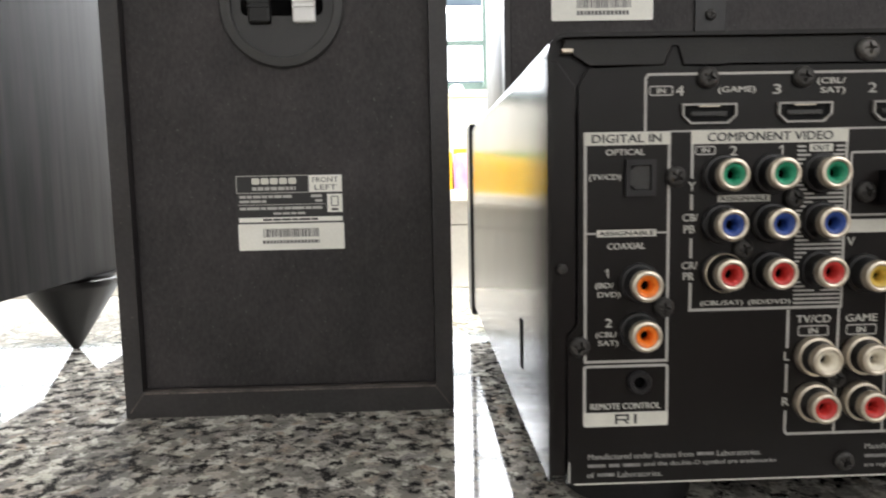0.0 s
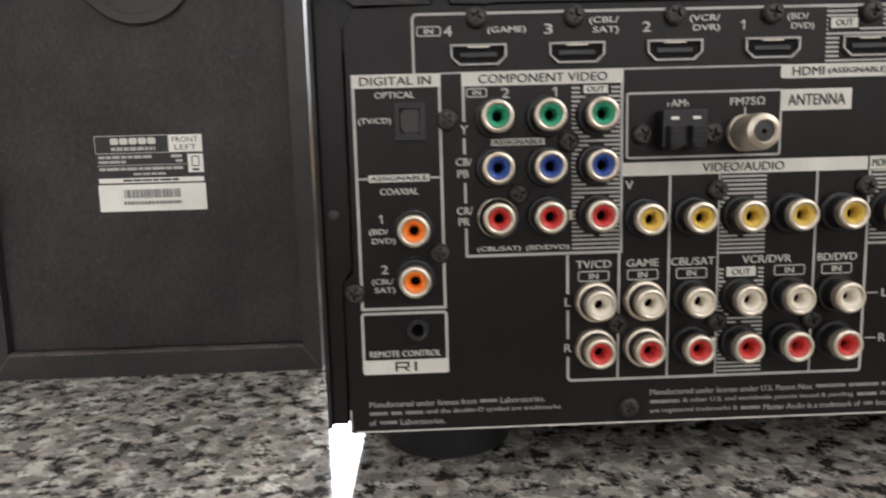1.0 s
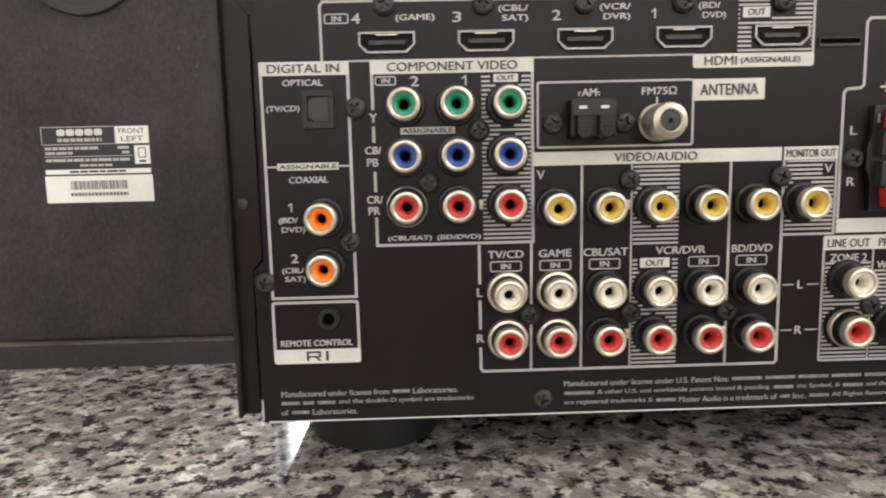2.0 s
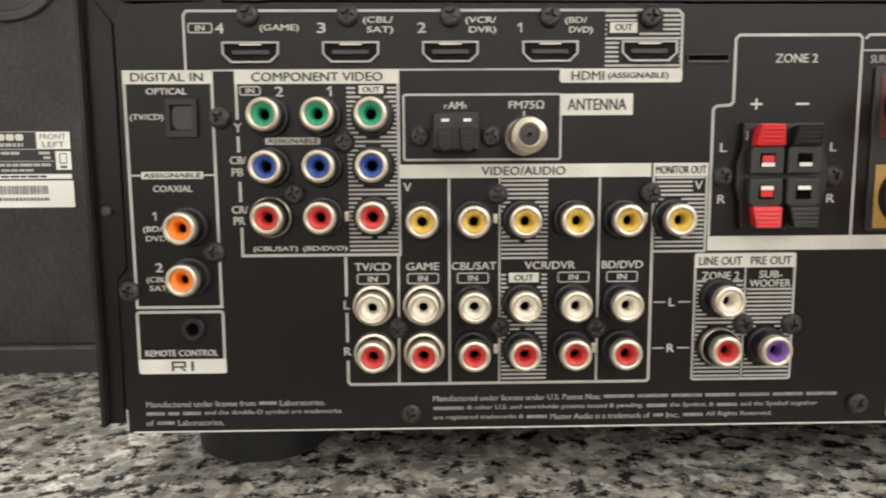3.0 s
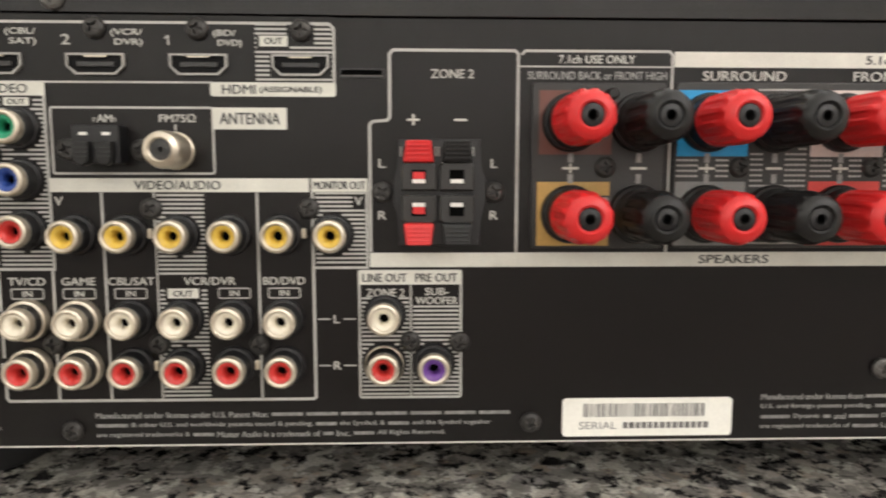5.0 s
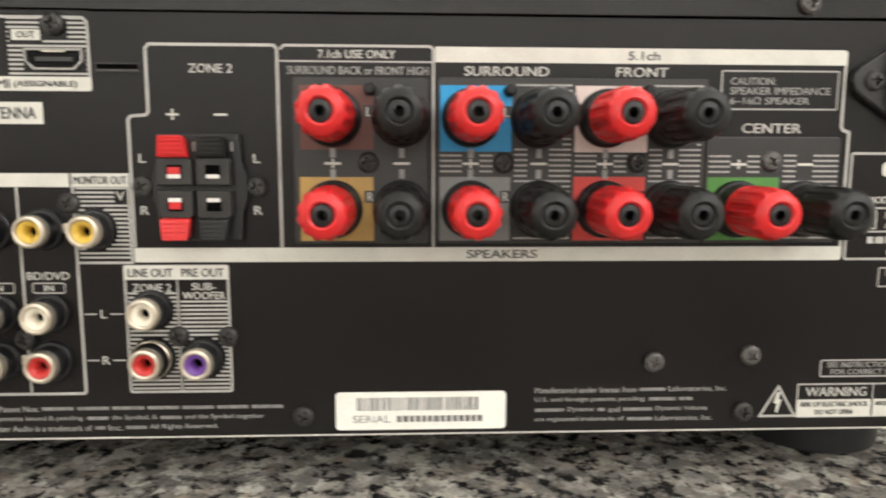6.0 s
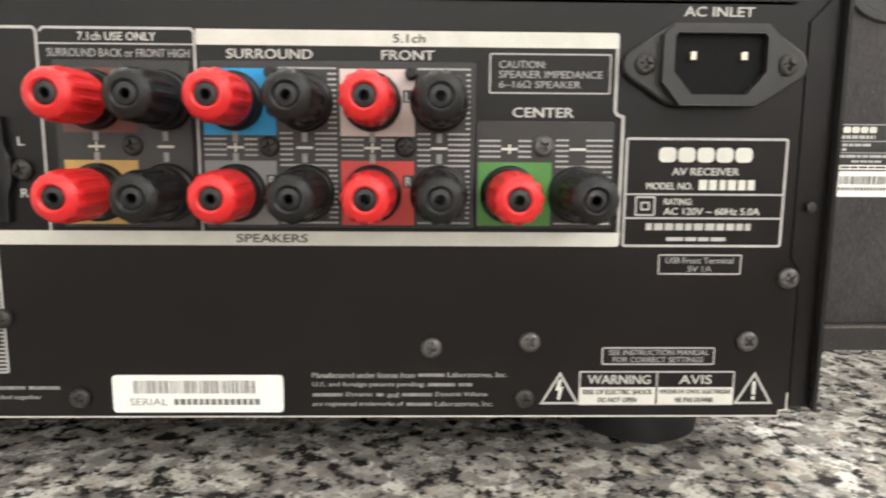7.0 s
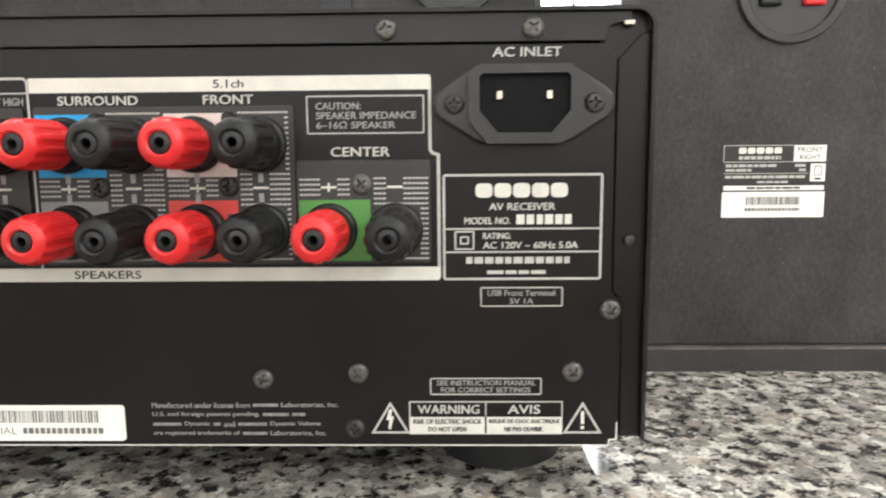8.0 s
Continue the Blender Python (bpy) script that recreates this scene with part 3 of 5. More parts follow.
# -- RCA sockets
def rca(x, z, colour, collar=False):
    jack = place(part("rca_socket", stored("rca_base", lambda: mesh_of("rca_socket", lathe([(0.0058, 0.0), (0.0058, -0.0010), (0.0055, -0.0014), (0.0048, -0.0015), (0.0046, -0.0050), (0.0043, -0.0053), (0.0036, -0.0053)], 32), BLACK_PLASTIC, True)), BLACK_PLASTIC,
                      receiver, colour + " socket in a nickel sleeve"), x * MM, -0.0001, z * MM)
    if collar == "thin":
        part("collar", stored("rca_thin_collar", lambda: mesh_of("collar", lathe([(0.0050, -0.0010), (0.0056, -0.0012), (0.0057, -0.0016), (0.0057, -0.0030), (0.0054, -0.0033), (0.0052, -0.0030), (0.0052, -0.0014)], 32), NICKEL, True)), NICKEL, jack)
    elif collar:
        part("collar", stored("rca_collar", lambda: mesh_of("collar", lathe([(0.0056, 0.0), (0.0059, -0.0004), (0.0059, -0.0022), (0.0057, -0.0027), (0.0050, -0.0029), (0.0048, -0.0026), (0.0047, -0.0012)], 32), NICKEL, True)), NICKEL, jack)
    part("sleeve", stored("rca_sleeve", lambda: mesh_of("sleeve", lathe([(0.0041, -0.0051), (0.0045, -0.0055), (0.00458, -0.0060), (0.00458, -0.0070), (0.0043, -0.0077), (0.0037, -0.0079), (0.0032, -0.0077), (0.0031, -0.0070)], 32), NICKEL, True)), NICKEL, jack)
    mat = COLOURS[colour]
    part("insert", stored("rca_insert_" + colour, lambda: mesh_of("insert", lathe([(0.0032, -0.0066), (0.0032, -0.0073), (0.0030, -0.0076), (0.0024, -0.0074), (0.0018, -0.0068), (0.0014, -0.0058), (0.0013, -0.0025)], 28), mat, True)), mat, jack)
    # near-black disc paints the shade deep in the socket
    part("bore", stored("rca_bore", lambda: mesh_of("bore", lathe([(0.00135, -0.0036), (0.0013, -0.0034), (0, -0.0034)], 18), HOLE_SHADE)), HOLE_SHADE, jack)
    return jack


for xx in (45.7, 60.0, 74.3):
    rca(xx, 108.4, "green")
    rca(xx, 94.5, "blue")
    rca(xx, 80.6, "red", collar="thin" if xx < 50 else False)
rca(22.1, 78.0, "orange")
rca(22.0, 63.8, "orange")
for k in range(6):
    rca(87.8 + 14.22 * k, 79.2, "yellow")
    rca(73.7 + 14.22 * k, 55.3, "white", collar=k < 2)
    rca(73.7 + 14.22 * k, 41.5, "red", collar=k < 2)
# earthing tabs that show beside some sockets
for x, z in ((108.4, 79.6), (151.0, 79.6), (108.6, 41.9), (137.0, 41.9), (66.6, 80.6)):
    part("earth_tab", block((x - 0.7) * MM, (x + 0.7) * MM, -0.0013, 0.0, (z - 1.4) * MM, (z + 1.4) * MM, 0.0003), NICKEL, receiver)
rca(173.4, 56.2, "white")
rca(173.2, 42.0, "red", collar="thin")
rca(187.3, 41.9, "purple")


# -- HDMI sockets
def hdmi(x):
    def shell(o):
        w, h = 7.75 - o, 2.85 - o
        return [(-w, h), (w, h), (w, -0.5), (w - 2.3 + o * 0.3, -h), (-w + 2.3 - o * 0.3, -h), (-w, -0.5)]
    sc = lambda pts: [(a * MM, b_ * MM) for a, b_ in pts]
    port = place(part("hdmi_socket", stored("hdmi_shell", lambda: mesh_of("hdmi_socket", frame_prism(sc(shell(0)), sc(shell(0.55)), -0.0011, 0.0), HDMI_METAL)), HDMI_METAL, receiver), x * MM, 0, 0.1256)
    # flat near-black plate, painted as the shade inside the shell
    part("cavity", stored("hdmi_cavity", lambda: mesh_of("cavity", prism(sc(shell(0.5)), -0.0003, -0.0001), CAVITY_SHADE)), CAVITY_SHADE, port)
    part("tongue", stored("hdmi_tongue", lambda: mesh_of("tongue", block(-0.0050, 0.0050, -0.0008, -0.0002, -0.0006, 0.0006, 0.0001), RIM_PLASTIC)), RIM_PLASTIC, port)
    part("spring", stored("hdmi_spring", lambda: mesh_of("spring", block(-0.0030, 0.0030, -0.0009, -0.0002, 0.0019, 0.0022), NICKEL)), NICKEL, port)


for x in (41.4, 68.7, 96.0, 123.5, 151.0):
    hdmi(x)
slot = part("slot", frame_prism([(x * MM, z * MM) for x, z in ((161.6, 122.3), (173.6, 122.3), (173.6, 124.9), (161.6, 124.9))], [(x * MM, z * MM) for x, z in ((162.0, 122.7), (173.2, 122.7), (173.2, 124.5), (162.0, 124.5))], -0.0005, 0.0), BLACK_PLASTIC, receiver)
# slot's inner shade painted near-black on the uncut panel; grey bar lightens its lower lip
part("slot_hole", block(0.1620, 0.1732, -0.0002, 0.0002, 0.1227, 0.1245), HOLE_SHADE, slot)
part("slot_bar", block(0.1620, 0.1732, -0.0006, 0.0, 0.12272, 0.12305), SCREW_GREY, slot)

# -- optical socket and remote jack
opt = part("optical_socket", frame_prism([(x * MM, z * MM) for x, z in ((17.7, 102.9), (26.2, 102.9), (26.2, 113.2), (17.7, 113.2))],
           [(x * MM, z * MM) for x, z in ((18.9, 104.6), (24.9, 104.6), (24.9, 111.6), (18.9, 111.6))], -0.0016, 0.0), BLACK_PLASTIC, receiver)
part("shutter", prism([(x * MM, z * MM) for x, z in ((20.4, 104.7), (24.8, 104.7), (24.8, 111.5), (20.4, 111.5), (19.0, 110.0), (19.0, 106.2))], -0.0008, -0.0001, bevel=0.0002), RIM_PLASTIC, opt)
mini = place(part("remote_socket", lathe([(0.0034, 0.0), (0.0034, -0.0014), (0.0031, -0.0018), (0.0019, -0.0018), (0.0017, -0.0012), (0.0017, -0.0002)], 28), BLACK_PLASTIC, receiver, smooth=True), 0.0222, -0.0001, 0.0488)
# near-black disc in place of the shaded inside of the jack
part("bore", lathe([(0.0018, -0.0004), (0, -0.0004)], 18), HOLE_SHADE, mini)

# -- aerial terminals
am = part("am_terminal", block(0.0910, 0.1036, -0.0060, 0.0, 0.0988, 0.1090, 0.0005), BLACK_PLASTIC, receiver)
for cx in (94.3, 100.3):
    part("lever", prism([((cx + 2.2) * MM, 0.1046), ((cx - 2.2) * MM, 0.1046)] + [(cx * MM + a, b_) for a, b_ in arc_points(0, 0.1004, 0.0022, 180, 360, 8)], -0.0085, -0.0058, bevel=0.0005), KNOB_BLACK, am)
    for k in range(3):
        part("rib", block((cx - 1.9) * MM, (cx + 1.9) * MM, -0.0089, -0.0084, (100.5 + 1.2 * k) * MM, (101.0 + 1.2 * k) * MM), BLACK_PLASTIC, am)
    part("contact", block((cx - 1.05) * MM, (cx + 1.05) * MM, -0.0064, -0.0056, 0.1063, 0.1071), TINNED, am)
fm = place(part("aerial_socket", lathe([(0.0052, 0.0), (0.0052, -0.0012), (0.0048, -0.0016), (0.0046, -0.0048), (0.0050, -0.0054), (0.0050, -0.0098), (0.0046, -0.0112), (0.0032, -0.0119), (0.0028, -0.0115), (0.0028, -0.0109)], 36), NICKEL, receiver,
           "nickel-plated threaded aerial socket", smooth=True), 0.1164, -0.0001, 0.1024)
part("insert", lathe([(0.0028, -0.0111), (0.0007, -0.0113), (0.0006, -0.0095), (0, -0.0095)], 24), RIM_PLASTIC, fm)


# -- spring clips of the second zone
wing = [(176.0, 88.0), (177.6, 84.2), (177.6, 76.2), (200.2, 76.2), (200.2, 84.2), (202.0, 88.0), (202.0, 94.2), (200.2, 98.0), (200.2, 105.8), (177.6, 105.8), (177.6, 98.0), (176.0, 94.2)]
clips = part("spring_clip_terminal", prism([(a * MM, b_ * MM) for a, b_ in wing], -0.0022, 0.0, bevel=0.0004), BLACK_PLASTIC, receiver, "spring clip terminal block with red and black levers")
for cx, red in ((183.2, True), (193.6, False)):
    mat = KNOB_RED if red else KNOB_BLACK
    for sign in (1, -1):
        zc_ = 91.0
        part("housing", prism([((cx + a) * MM, (zc_ + sign * c) * MM) for a, c in ((-4.7, 0.7), (4.7, 0.7), (4.7, 7.4), (3.6, 8.4), (-3.6, 8.4), (-4.7, 7.4))], -0.0052, -0.0020, bevel=0.0004), PLATE_BLACK, clips)
        z_in, z_out = zc_ + sign * 8.4, zc_ + sign * 14.2
        b = bmesh.new()
        pts = [(-4.2, z_in, -6.6), (4.2, z_in, -6.6), (3.4, z_out, -7.8), (-3.4, z_out, -7.8)]
        f1 = [b.verts.new(((cx + p[0]) * MM, p[2] * MM, p[1] * MM)) for p in pts]
        f0 = [b.verts.new(((cx + p[0] * 0.8) * MM, -0.0020, (p[1] - sign * 0.6) * MM)) for p in pts]
        b.faces.new(f1)
        b.faces.new(f0[::-1])
        for i in range(4):
            b.faces.new((f1[i], f0[i], f0[(i + 1) % 4], f1[(i + 1) % 4]))
        bmesh.ops.bevel(b, geom=list(b.edges), offset=0.0004, segments=2, affect="EDGES", profile=0.5)
        part("lever", b, mat, clips, "red clip lever" if red else "")
        for k in range(4):
            q = 0.2 + 0.2 * k
            zz, yy = z_in + (z_out - z_in) * q, -6.6 - 1.2 * q
            part("rib", block((cx - 3.3) * MM, (cx + 3.3) * MM, (yy - 0.22) * MM, (yy + 0.1) * MM, (zz - 0.2) * MM, (zz + 0.2) * MM), mat, clips)
        if sign > 0:
            for dx in (-4.9, 4.6):
                part("wire_spring", block((cx + dx - 0.25) * MM, (cx + dx + 0.25) * MM, -0.0030, -0.0020, 0.1010, 0.1036, 0.0001), HDMI_METAL, clips)
        hz = zc_ + sign * 4.4
        # near-black plate on the housing stands in for the hole's dark inside
        part("wire_hole", block((cx - 2.0) * MM, (cx + 2.0) * MM, -0.0055, -0.0050, (hz - 1.9) * MM, (hz + 1.9) * MM), HOLE_SHADE, clips)
        part("gate", block((cx - 1.75) * MM, (cx + 1.75) * MM, -0.0057, -0.0053, (hz - sign * 1.2 - 0.55) * MM, (hz - sign * 1.2 + 0.55) * MM), TINNED, clips, "bright contact strip")
        if red:
            part("gate", block((cx - 1.6) * MM, (cx + 1.6) * MM, -0.00565, -0.0053, (hz + sign * 0.35 - 0.95) * MM, (hz + sign * 0.35 + 0.95) * MM), KNOB_RED, clips)


# -- speaker binding posts
plates = []
for x0, x1, z0, z1 in ((214.6, 252.2, 75.2, 121.3), (255.0, 331.4, 75.2, 121.6), (331.6, 371.0, 75.2, 105.6)):
    plates.append(part("terminal_plate", prism([(a * MM, b_ * MM) for a, b_ in rounded(x0, x1, z0, z1, 1.0)], -0.0008, 0.0, bevel=0.0003), PLATE_BLACK, receiver))
PY = -0.0010
for name, x0, x1, z0, z1, pl in (("brown", 216.6, 237.0, 101.6, 119.2, 0), ("tan", 216.3, 236.8, 76.0, 94.0, 0), ("blue", 255.6, 275.7, 101.2, 119.4, 1), ("grey", 255.4, 275.5, 76.0, 94.1, 1),
                                 ("pink", 293.6, 314.4, 101.1, 119.5, 1), ("red", 293.6, 314.2, 76.0, 94.2, 1), ("green", 332.3, 353.3, 76.0, 94.1, 2)):
    Ink(PY).rect(x0, x1, z0, z1).done("colour_label", PATCHES[name], plates[pl], name + " colour label")
POST_X = (225.6, 244.8, 264.2, 283.5, 302.5, 321.3, 341.2, 360.6)
FL = 12


def post_meshes(mat, key):
    knob = lambda: mesh_of("knob", lathe([(0.0046, -0.0070), (0.0066, -0.0072), (0.0070, -0.0077), (0.0070, -0.0098), (0.0070, -0.0104), (0.0070, -0.0188), (0.0067, -0.0214), (0.0060, -0.0232), (0.0049, -0.0242), (0.0036, -0.0245), (0.0030, -0.0240), (0.0028, -0.0215)],
                                      FL * 6, flute=FL, depth=0.00050, rows=(4, 5, 6)), mat, True)
    return stored("knob_" + key, knob)


def post(x, z, red):
    p_ = place(part("binding_post", stored("post_base", lambda: mesh_of("binding_post", lathe([(0.0082, 0.0), (0.0082, -0.0018), (0.0079, -0.0024), (0.0072, -0.0028), (0.0070, -0.0070), (0.0040, -0.0074)], 36), KNOB_BLACK, True)), KNOB_BLACK,
                    receiver, "red fluted binding post" if red else "black fluted binding post"), x * MM, -0.0008, z * MM)
    k = part("knob", post_meshes(KNOB_RED if red else KNOB_BLACK, "red" if red else "black"), None, p_)
    k.rotation_euler = (0, rnd.uniform(0, 1), 0)
    part("core", stored("post_core", lambda: mesh_of("core", lathe([(0.0029, -0.0215), (0.0029, -0.0237), (0.0027, -0.0240), (0.0014, -0.0242), (0.0012, -0.0239), (0.0012, -0.0150), (0, -0.0150)], 28), BLACK_PLASTIC, True)), BLACK_PLASTIC, p_)


for x in (236.2, 275.0, 313.4):
    place(part("locating_stud", stored("stud", lambda: mesh_of("locating_stud", lathe([(0.0017, 0.0), (0.0016, -0.0040), (0.0012, -0.0046), (0, -0.0047)], 18), KNOB_BLACK, True)), KNOB_BLACK, receiver), x * MM, -0.0008, 0.1180)
for k, x in enumerate(POST_X):
    if k < 6:
        post(x, 110.5, k % 2 == 0)
    post(x, 85.0, k % 2 == 0)

# -- mains inlet
inlet_outline = [(-25.4, 2.4), (-25.9, 0), (-25.4, -2.4), (-24.0, -4.0), (-14.4, -10.2), (-12.0, -11.2), (12.0, -11.2), (14.4, -10.2), (24.0, -4.0), (25.4, -2.4), (25.9, 0), (25.4, 2.4), (24.0, 4.0), (15.2, 9.4), (13.6, 10.4),
                 (-13.6, 10.4), (-15.2, 9.4), (-24.0, 4.0)]
inlet = place(part("mains_inlet", prism([(a * MM, b_ * MM) for a, b_ in inlet_outline], -0.0026, 0.0, bevel=0.0008), INLET_PLASTIC, receiver, "two-pin mains inlet with a black flange"), 0.3980, 0.0, 0.1213)
o_ = [(-12.8, 10.6), (12.8, 10.6), (15.8, 7.6), (15.8, -5.0), (10.6, -11.3), (-10.6, -11.3), (-15.8, -5.0), (-15.8, 7.6)]
i_ = [(-11.8, 8.1), (11.8, 8.1), (12.8, 7.1), (12.8, -2.2), (7.6, -8.3), (-7.6, -8.3), (-12.8, -2.2), (-12.8, 7.1)]
b = frame_prism([(a * MM, b_ * MM) for a, b_ in o_], [(a * MM, b_ * MM) for a, b_ in i_], -0.0055, -0.0024)
bmesh.ops.bevel(b, geom=[e for e in b.edges if e.calc_face_angle(0) > 0.3], offset=0.0009, segments=2, affect="EDGES", profile=0.5)
part("shroud", b, INLET_PLASTIC, inlet, smooth=True)
# shallow floor whose near-black stands in for the inlet's shaded depth
part("cavity", prism([(a * MM, b_ * MM) for a, b_ in i_], -0.0030, -0.0027), CAVITY_SHADE, inlet)
for px in (-7.1, 7.0):
    part("pin", block((px - 0.8) * MM, (px + 0.8) * MM, -0.0044, -0.0024, 0.0010, 0.0033, 0.0002), NICKEL, inlet)
for sx in (-19.9, 20.0):
    place(part("screw", sm_black, SCREW_BLACK, inlet), sx * MM, -0.0022, 0.0)

# ---- printing on the back panel ----
TY = -0.00022
D, BP = "printed_frame", back_panel


def T(body, x0, x1, z0, z1, dark=False, bold=0.08, parent=None, y=TY):
    return lettering(body, x0, x1, z0, z1, INK if dark else PRINT_DIM if bold == 0.05 else PRINT_TEXT, parent or BP, (y - 0.00012) if dark else y, 0.09 if dark else bold)


def stripes(x0, x1, z0, z1, holes=(), pitch=1.22, name="hatching"):
    """Fine rules; holes are boxes (x0, x1, z0, z1) or circles (x, z, radius) left bare."""
    ink = Ink(TY + 0.00006)
    z = z0
    while z < z1:
        cuts = []
        for h in holes:
            if len(h) == 4 and h[2] < z + 0.3 < h[3]:
                cuts.append((h[0], h[1]))
            elif len(h) == 3 and abs(z + 0.3 - h[1]) < h[2]:
                half = math.sqrt(h[2] ** 2 - (z + 0.3 - h[1]) ** 2)
                cuts.append((h[0] - half, h[0] + half))
        x = x0
        for a, b_ in sorted(cuts) + [(x1, x1)]:
            if a > x:
                ink.rect(x, min(a, x1), z, z + 0.58)
            x = max(x, b_)
        z += pitch
    return tagged(ink.done(name, PRINT_LINE, BP), kind="stuff")


# digital inputs
Ink(TY).line([(6.4, 118), (6.4, 55.0), (30.3, 55.0), (30.3, 118)], 0.8).done(D, PRINT_LINE, BP)
Ink(TY).line([(6.7, 92.4), (9.6, 92.4)], 0.5).done(D, PRINT_LINE, BP)
Ink(TY).line([(26.9, 92.4), (30.2, 92.4)], 0.5).done(D, PRINT_LINE, BP)
Ink(TY - 0.00004).rect(6.0, 30.7, 117.3, 121.0).done("header_strip", PRINT, BP)
Ink(TY - 0.00004).rect(9.7, 26.8, 91.4, 93.4).done("header_strip", PRINT, BP)
T("DIGITAL IN", 8.3, 28.0, 118.0, 120.3, True)
T("OPTICAL", 12.3, 23.3, 114.5, 116.2)
T("(TV/CD)", 7.5, 16.6, 107.2, 109.2)
T("ASSIGNABLE", 10.2, 26.2, 91.8, 93.0, True)
T("COAXIAL", 12.8, 23.6, 87.8, 89.6)
T("1", 12.3, 13.4, 79.8, 82.2)
T("(BD/", 9.3, 14.6, 76.2, 78.2)
T("DVD)", 10.0, 16.6, 73.5, 75.5)
T("2", 12.2, 14.2, 65.2, 67.7)
T("(CBL/", 9.5, 15.6, 61.8, 63.8)
T("SAT)", 10.2, 16.0, 59.3, 61.3)
Ink(TY).box(6.2, 30.5, 35.9, 53.6, 0.7, 0.8).done(D, PRINT_LINE, BP)
Ink(TY - 0.00004).poly(rounded(5.9, 30.9, 35.5, 39.8, 0.7)).done("header_strip", PRINT, BP)
T("REMOTE CONTROL", 8.0, 28.6, 40.7, 42.5)
Ink(TY - 0.0001).rect(15.2, 15.9, 36.3, 39.2).rect(15.9, 19.4, 38.6, 39.2).rect(18.7, 19.4, 37.7, 38.6).rect(15.9, 19.4, 37.3, 37.8).poly([(17.6, 37.3), (18.4, 37.3), (19.6, 36.3), (18.7, 36.3)]).rect(20.8, 21.6, 36.3, 39.2).done("printed_mark", INK, BP)
# component video
Ink(TY).line([(36.9, 118), (36.9, 107.6)], 0.8).done(D, PRINT_LINE, BP)
Ink(TY).line([(36.9, 103.0), (36.9, 98.6)], 0.8).done(D, PRINT_LINE, BP)
Ink(TY).line([(36.9, 90.5), (36.9, 84.8)], 0.8).done(D, PRINT_LINE, BP)
Ink(TY).line([(36.9, 77.6), (36.9, 69.6), (81.4, 69.6), (81.4, 118)], 0.8).done(D, PRINT_LINE, BP)
Ink(TY - 0.00004).rect(36.5, 81.8, 117.2, 121.0).done("header_strip", PRINT, BP)
Ink(TY - 0.00004).rect(70.6, 77.4, 114.5, 116.7).done("header_strip", PRINT, BP)
Ink(TY - 0.00004).rect(44.4, 59.6, 100.7, 102.6).done("header_strip", PRINT, BP)
T("COMPONENT VIDEO", 41.2, 77.2, 117.9, 120.3, True)
Ink(TY).box(37.9, 43.4, 114.3, 116.5, 0.5, 0.35).done(D, PRINT_LINE, BP)
T("IN", 39.6, 41.8, 114.8, 116.1)
T("2", 47.5, 49.8, 113.8, 116.5)
T("1", 62.0, 63.4, 113.8, 116.5)
T("OUT", 71.6, 76.4, 114.9, 116.3, True)
T("Y", 35.9, 38.0, 104.1, 106.6)
T("CB/", 34.4, 38.8, 95.4, 97.5)
T("PB", 34.8, 37.9, 92.0, 94.2)
T("CR/", 34.4, 38.8, 81.6, 83.7)
T("PR", 34.8, 37.9, 78.4, 80.6)
T("ASSIGNABLE", 45.0, 59.0, 101.0, 102.3, True)
T("(CBL/SAT)", 40.0, 52.4, 70.5, 72.2)
T("(BD/DVD)", 54.0, 66.4, 70.5, 72.2)
stripes(67.2, 80.9, 70.6, 116.6, [(69.6, 78.4, 113.8, 117), (74.3, 108.4, 6.1), (74.3, 94.5, 6.1), (74.3, 80.6, 6.1)])
# HDMI row
Ink(TY).line([(23.4, 120.8), (23.4, 135.6), (24.2, 136.7), (158.8, 136.7), (160.1, 135.5), (160.1, 119)], 0.7).done(D, PRINT_LINE, BP)
Ink(TY).line([(30.7, 120.9), (127, 120.9)], 0.5).done(D, PRINT_LINE, BP)
Ink(TY - 0.00004).poly(rounded(126.3, 160.5, 117.2, 121.0, 0.8)).done("header_strip", PRINT, BP)
Ink(TY - 0.00004).rect(140.0, 147.6, 130.6, 133.4).done("header_strip", PRINT, BP)
T("HDMI", 129.6, 138.6, 117.9, 120.3, True)
T("(ASSIGNABLE)", 139.8, 156.6, 117.9, 119.9, True)
Ink(TY).box(24.6, 31.0, 131.0, 133.4, 0.5, 0.35).done(D, PRINT_LINE, BP)
T("IN", 26.6, 29.0, 131.5, 132.9)
T("4", 31.9, 34.2, 130.8, 133.5)
T("(GAME)", 44.0, 54.6, 131.0, 133.1)
T("3", 59.6, 61.9, 130.8, 133.5)
T("(CBL/", 72.2, 80.3, 133.0, 135.1)
T("SAT)", 73.2, 80.3, 130.4, 132.5)
T("2", 87.0, 89.3, 130.8, 133.5)
T("(VCR/", 100.2, 108.6, 132.9, 135.0)
T("DVR)", 101.2, 108.6, 130.3, 132.4)
T("1", 114.7, 116.0, 130.8, 133.4)
T("(BD/", 127.6, 133.6, 132.8, 134.9)
T("DVD)", 128.8, 135.2, 130.2, 132.3)
T("OUT", 141.4, 146.2, 131.2, 132.9, True)
stripes(138.8, 159.6, 121.5, 136.3, [(139.2, 148.2, 130.0, 134.0), (142.6, 159.4, 121.9, 129.1), (147.4, 154.8, 131.2, 136.6)])
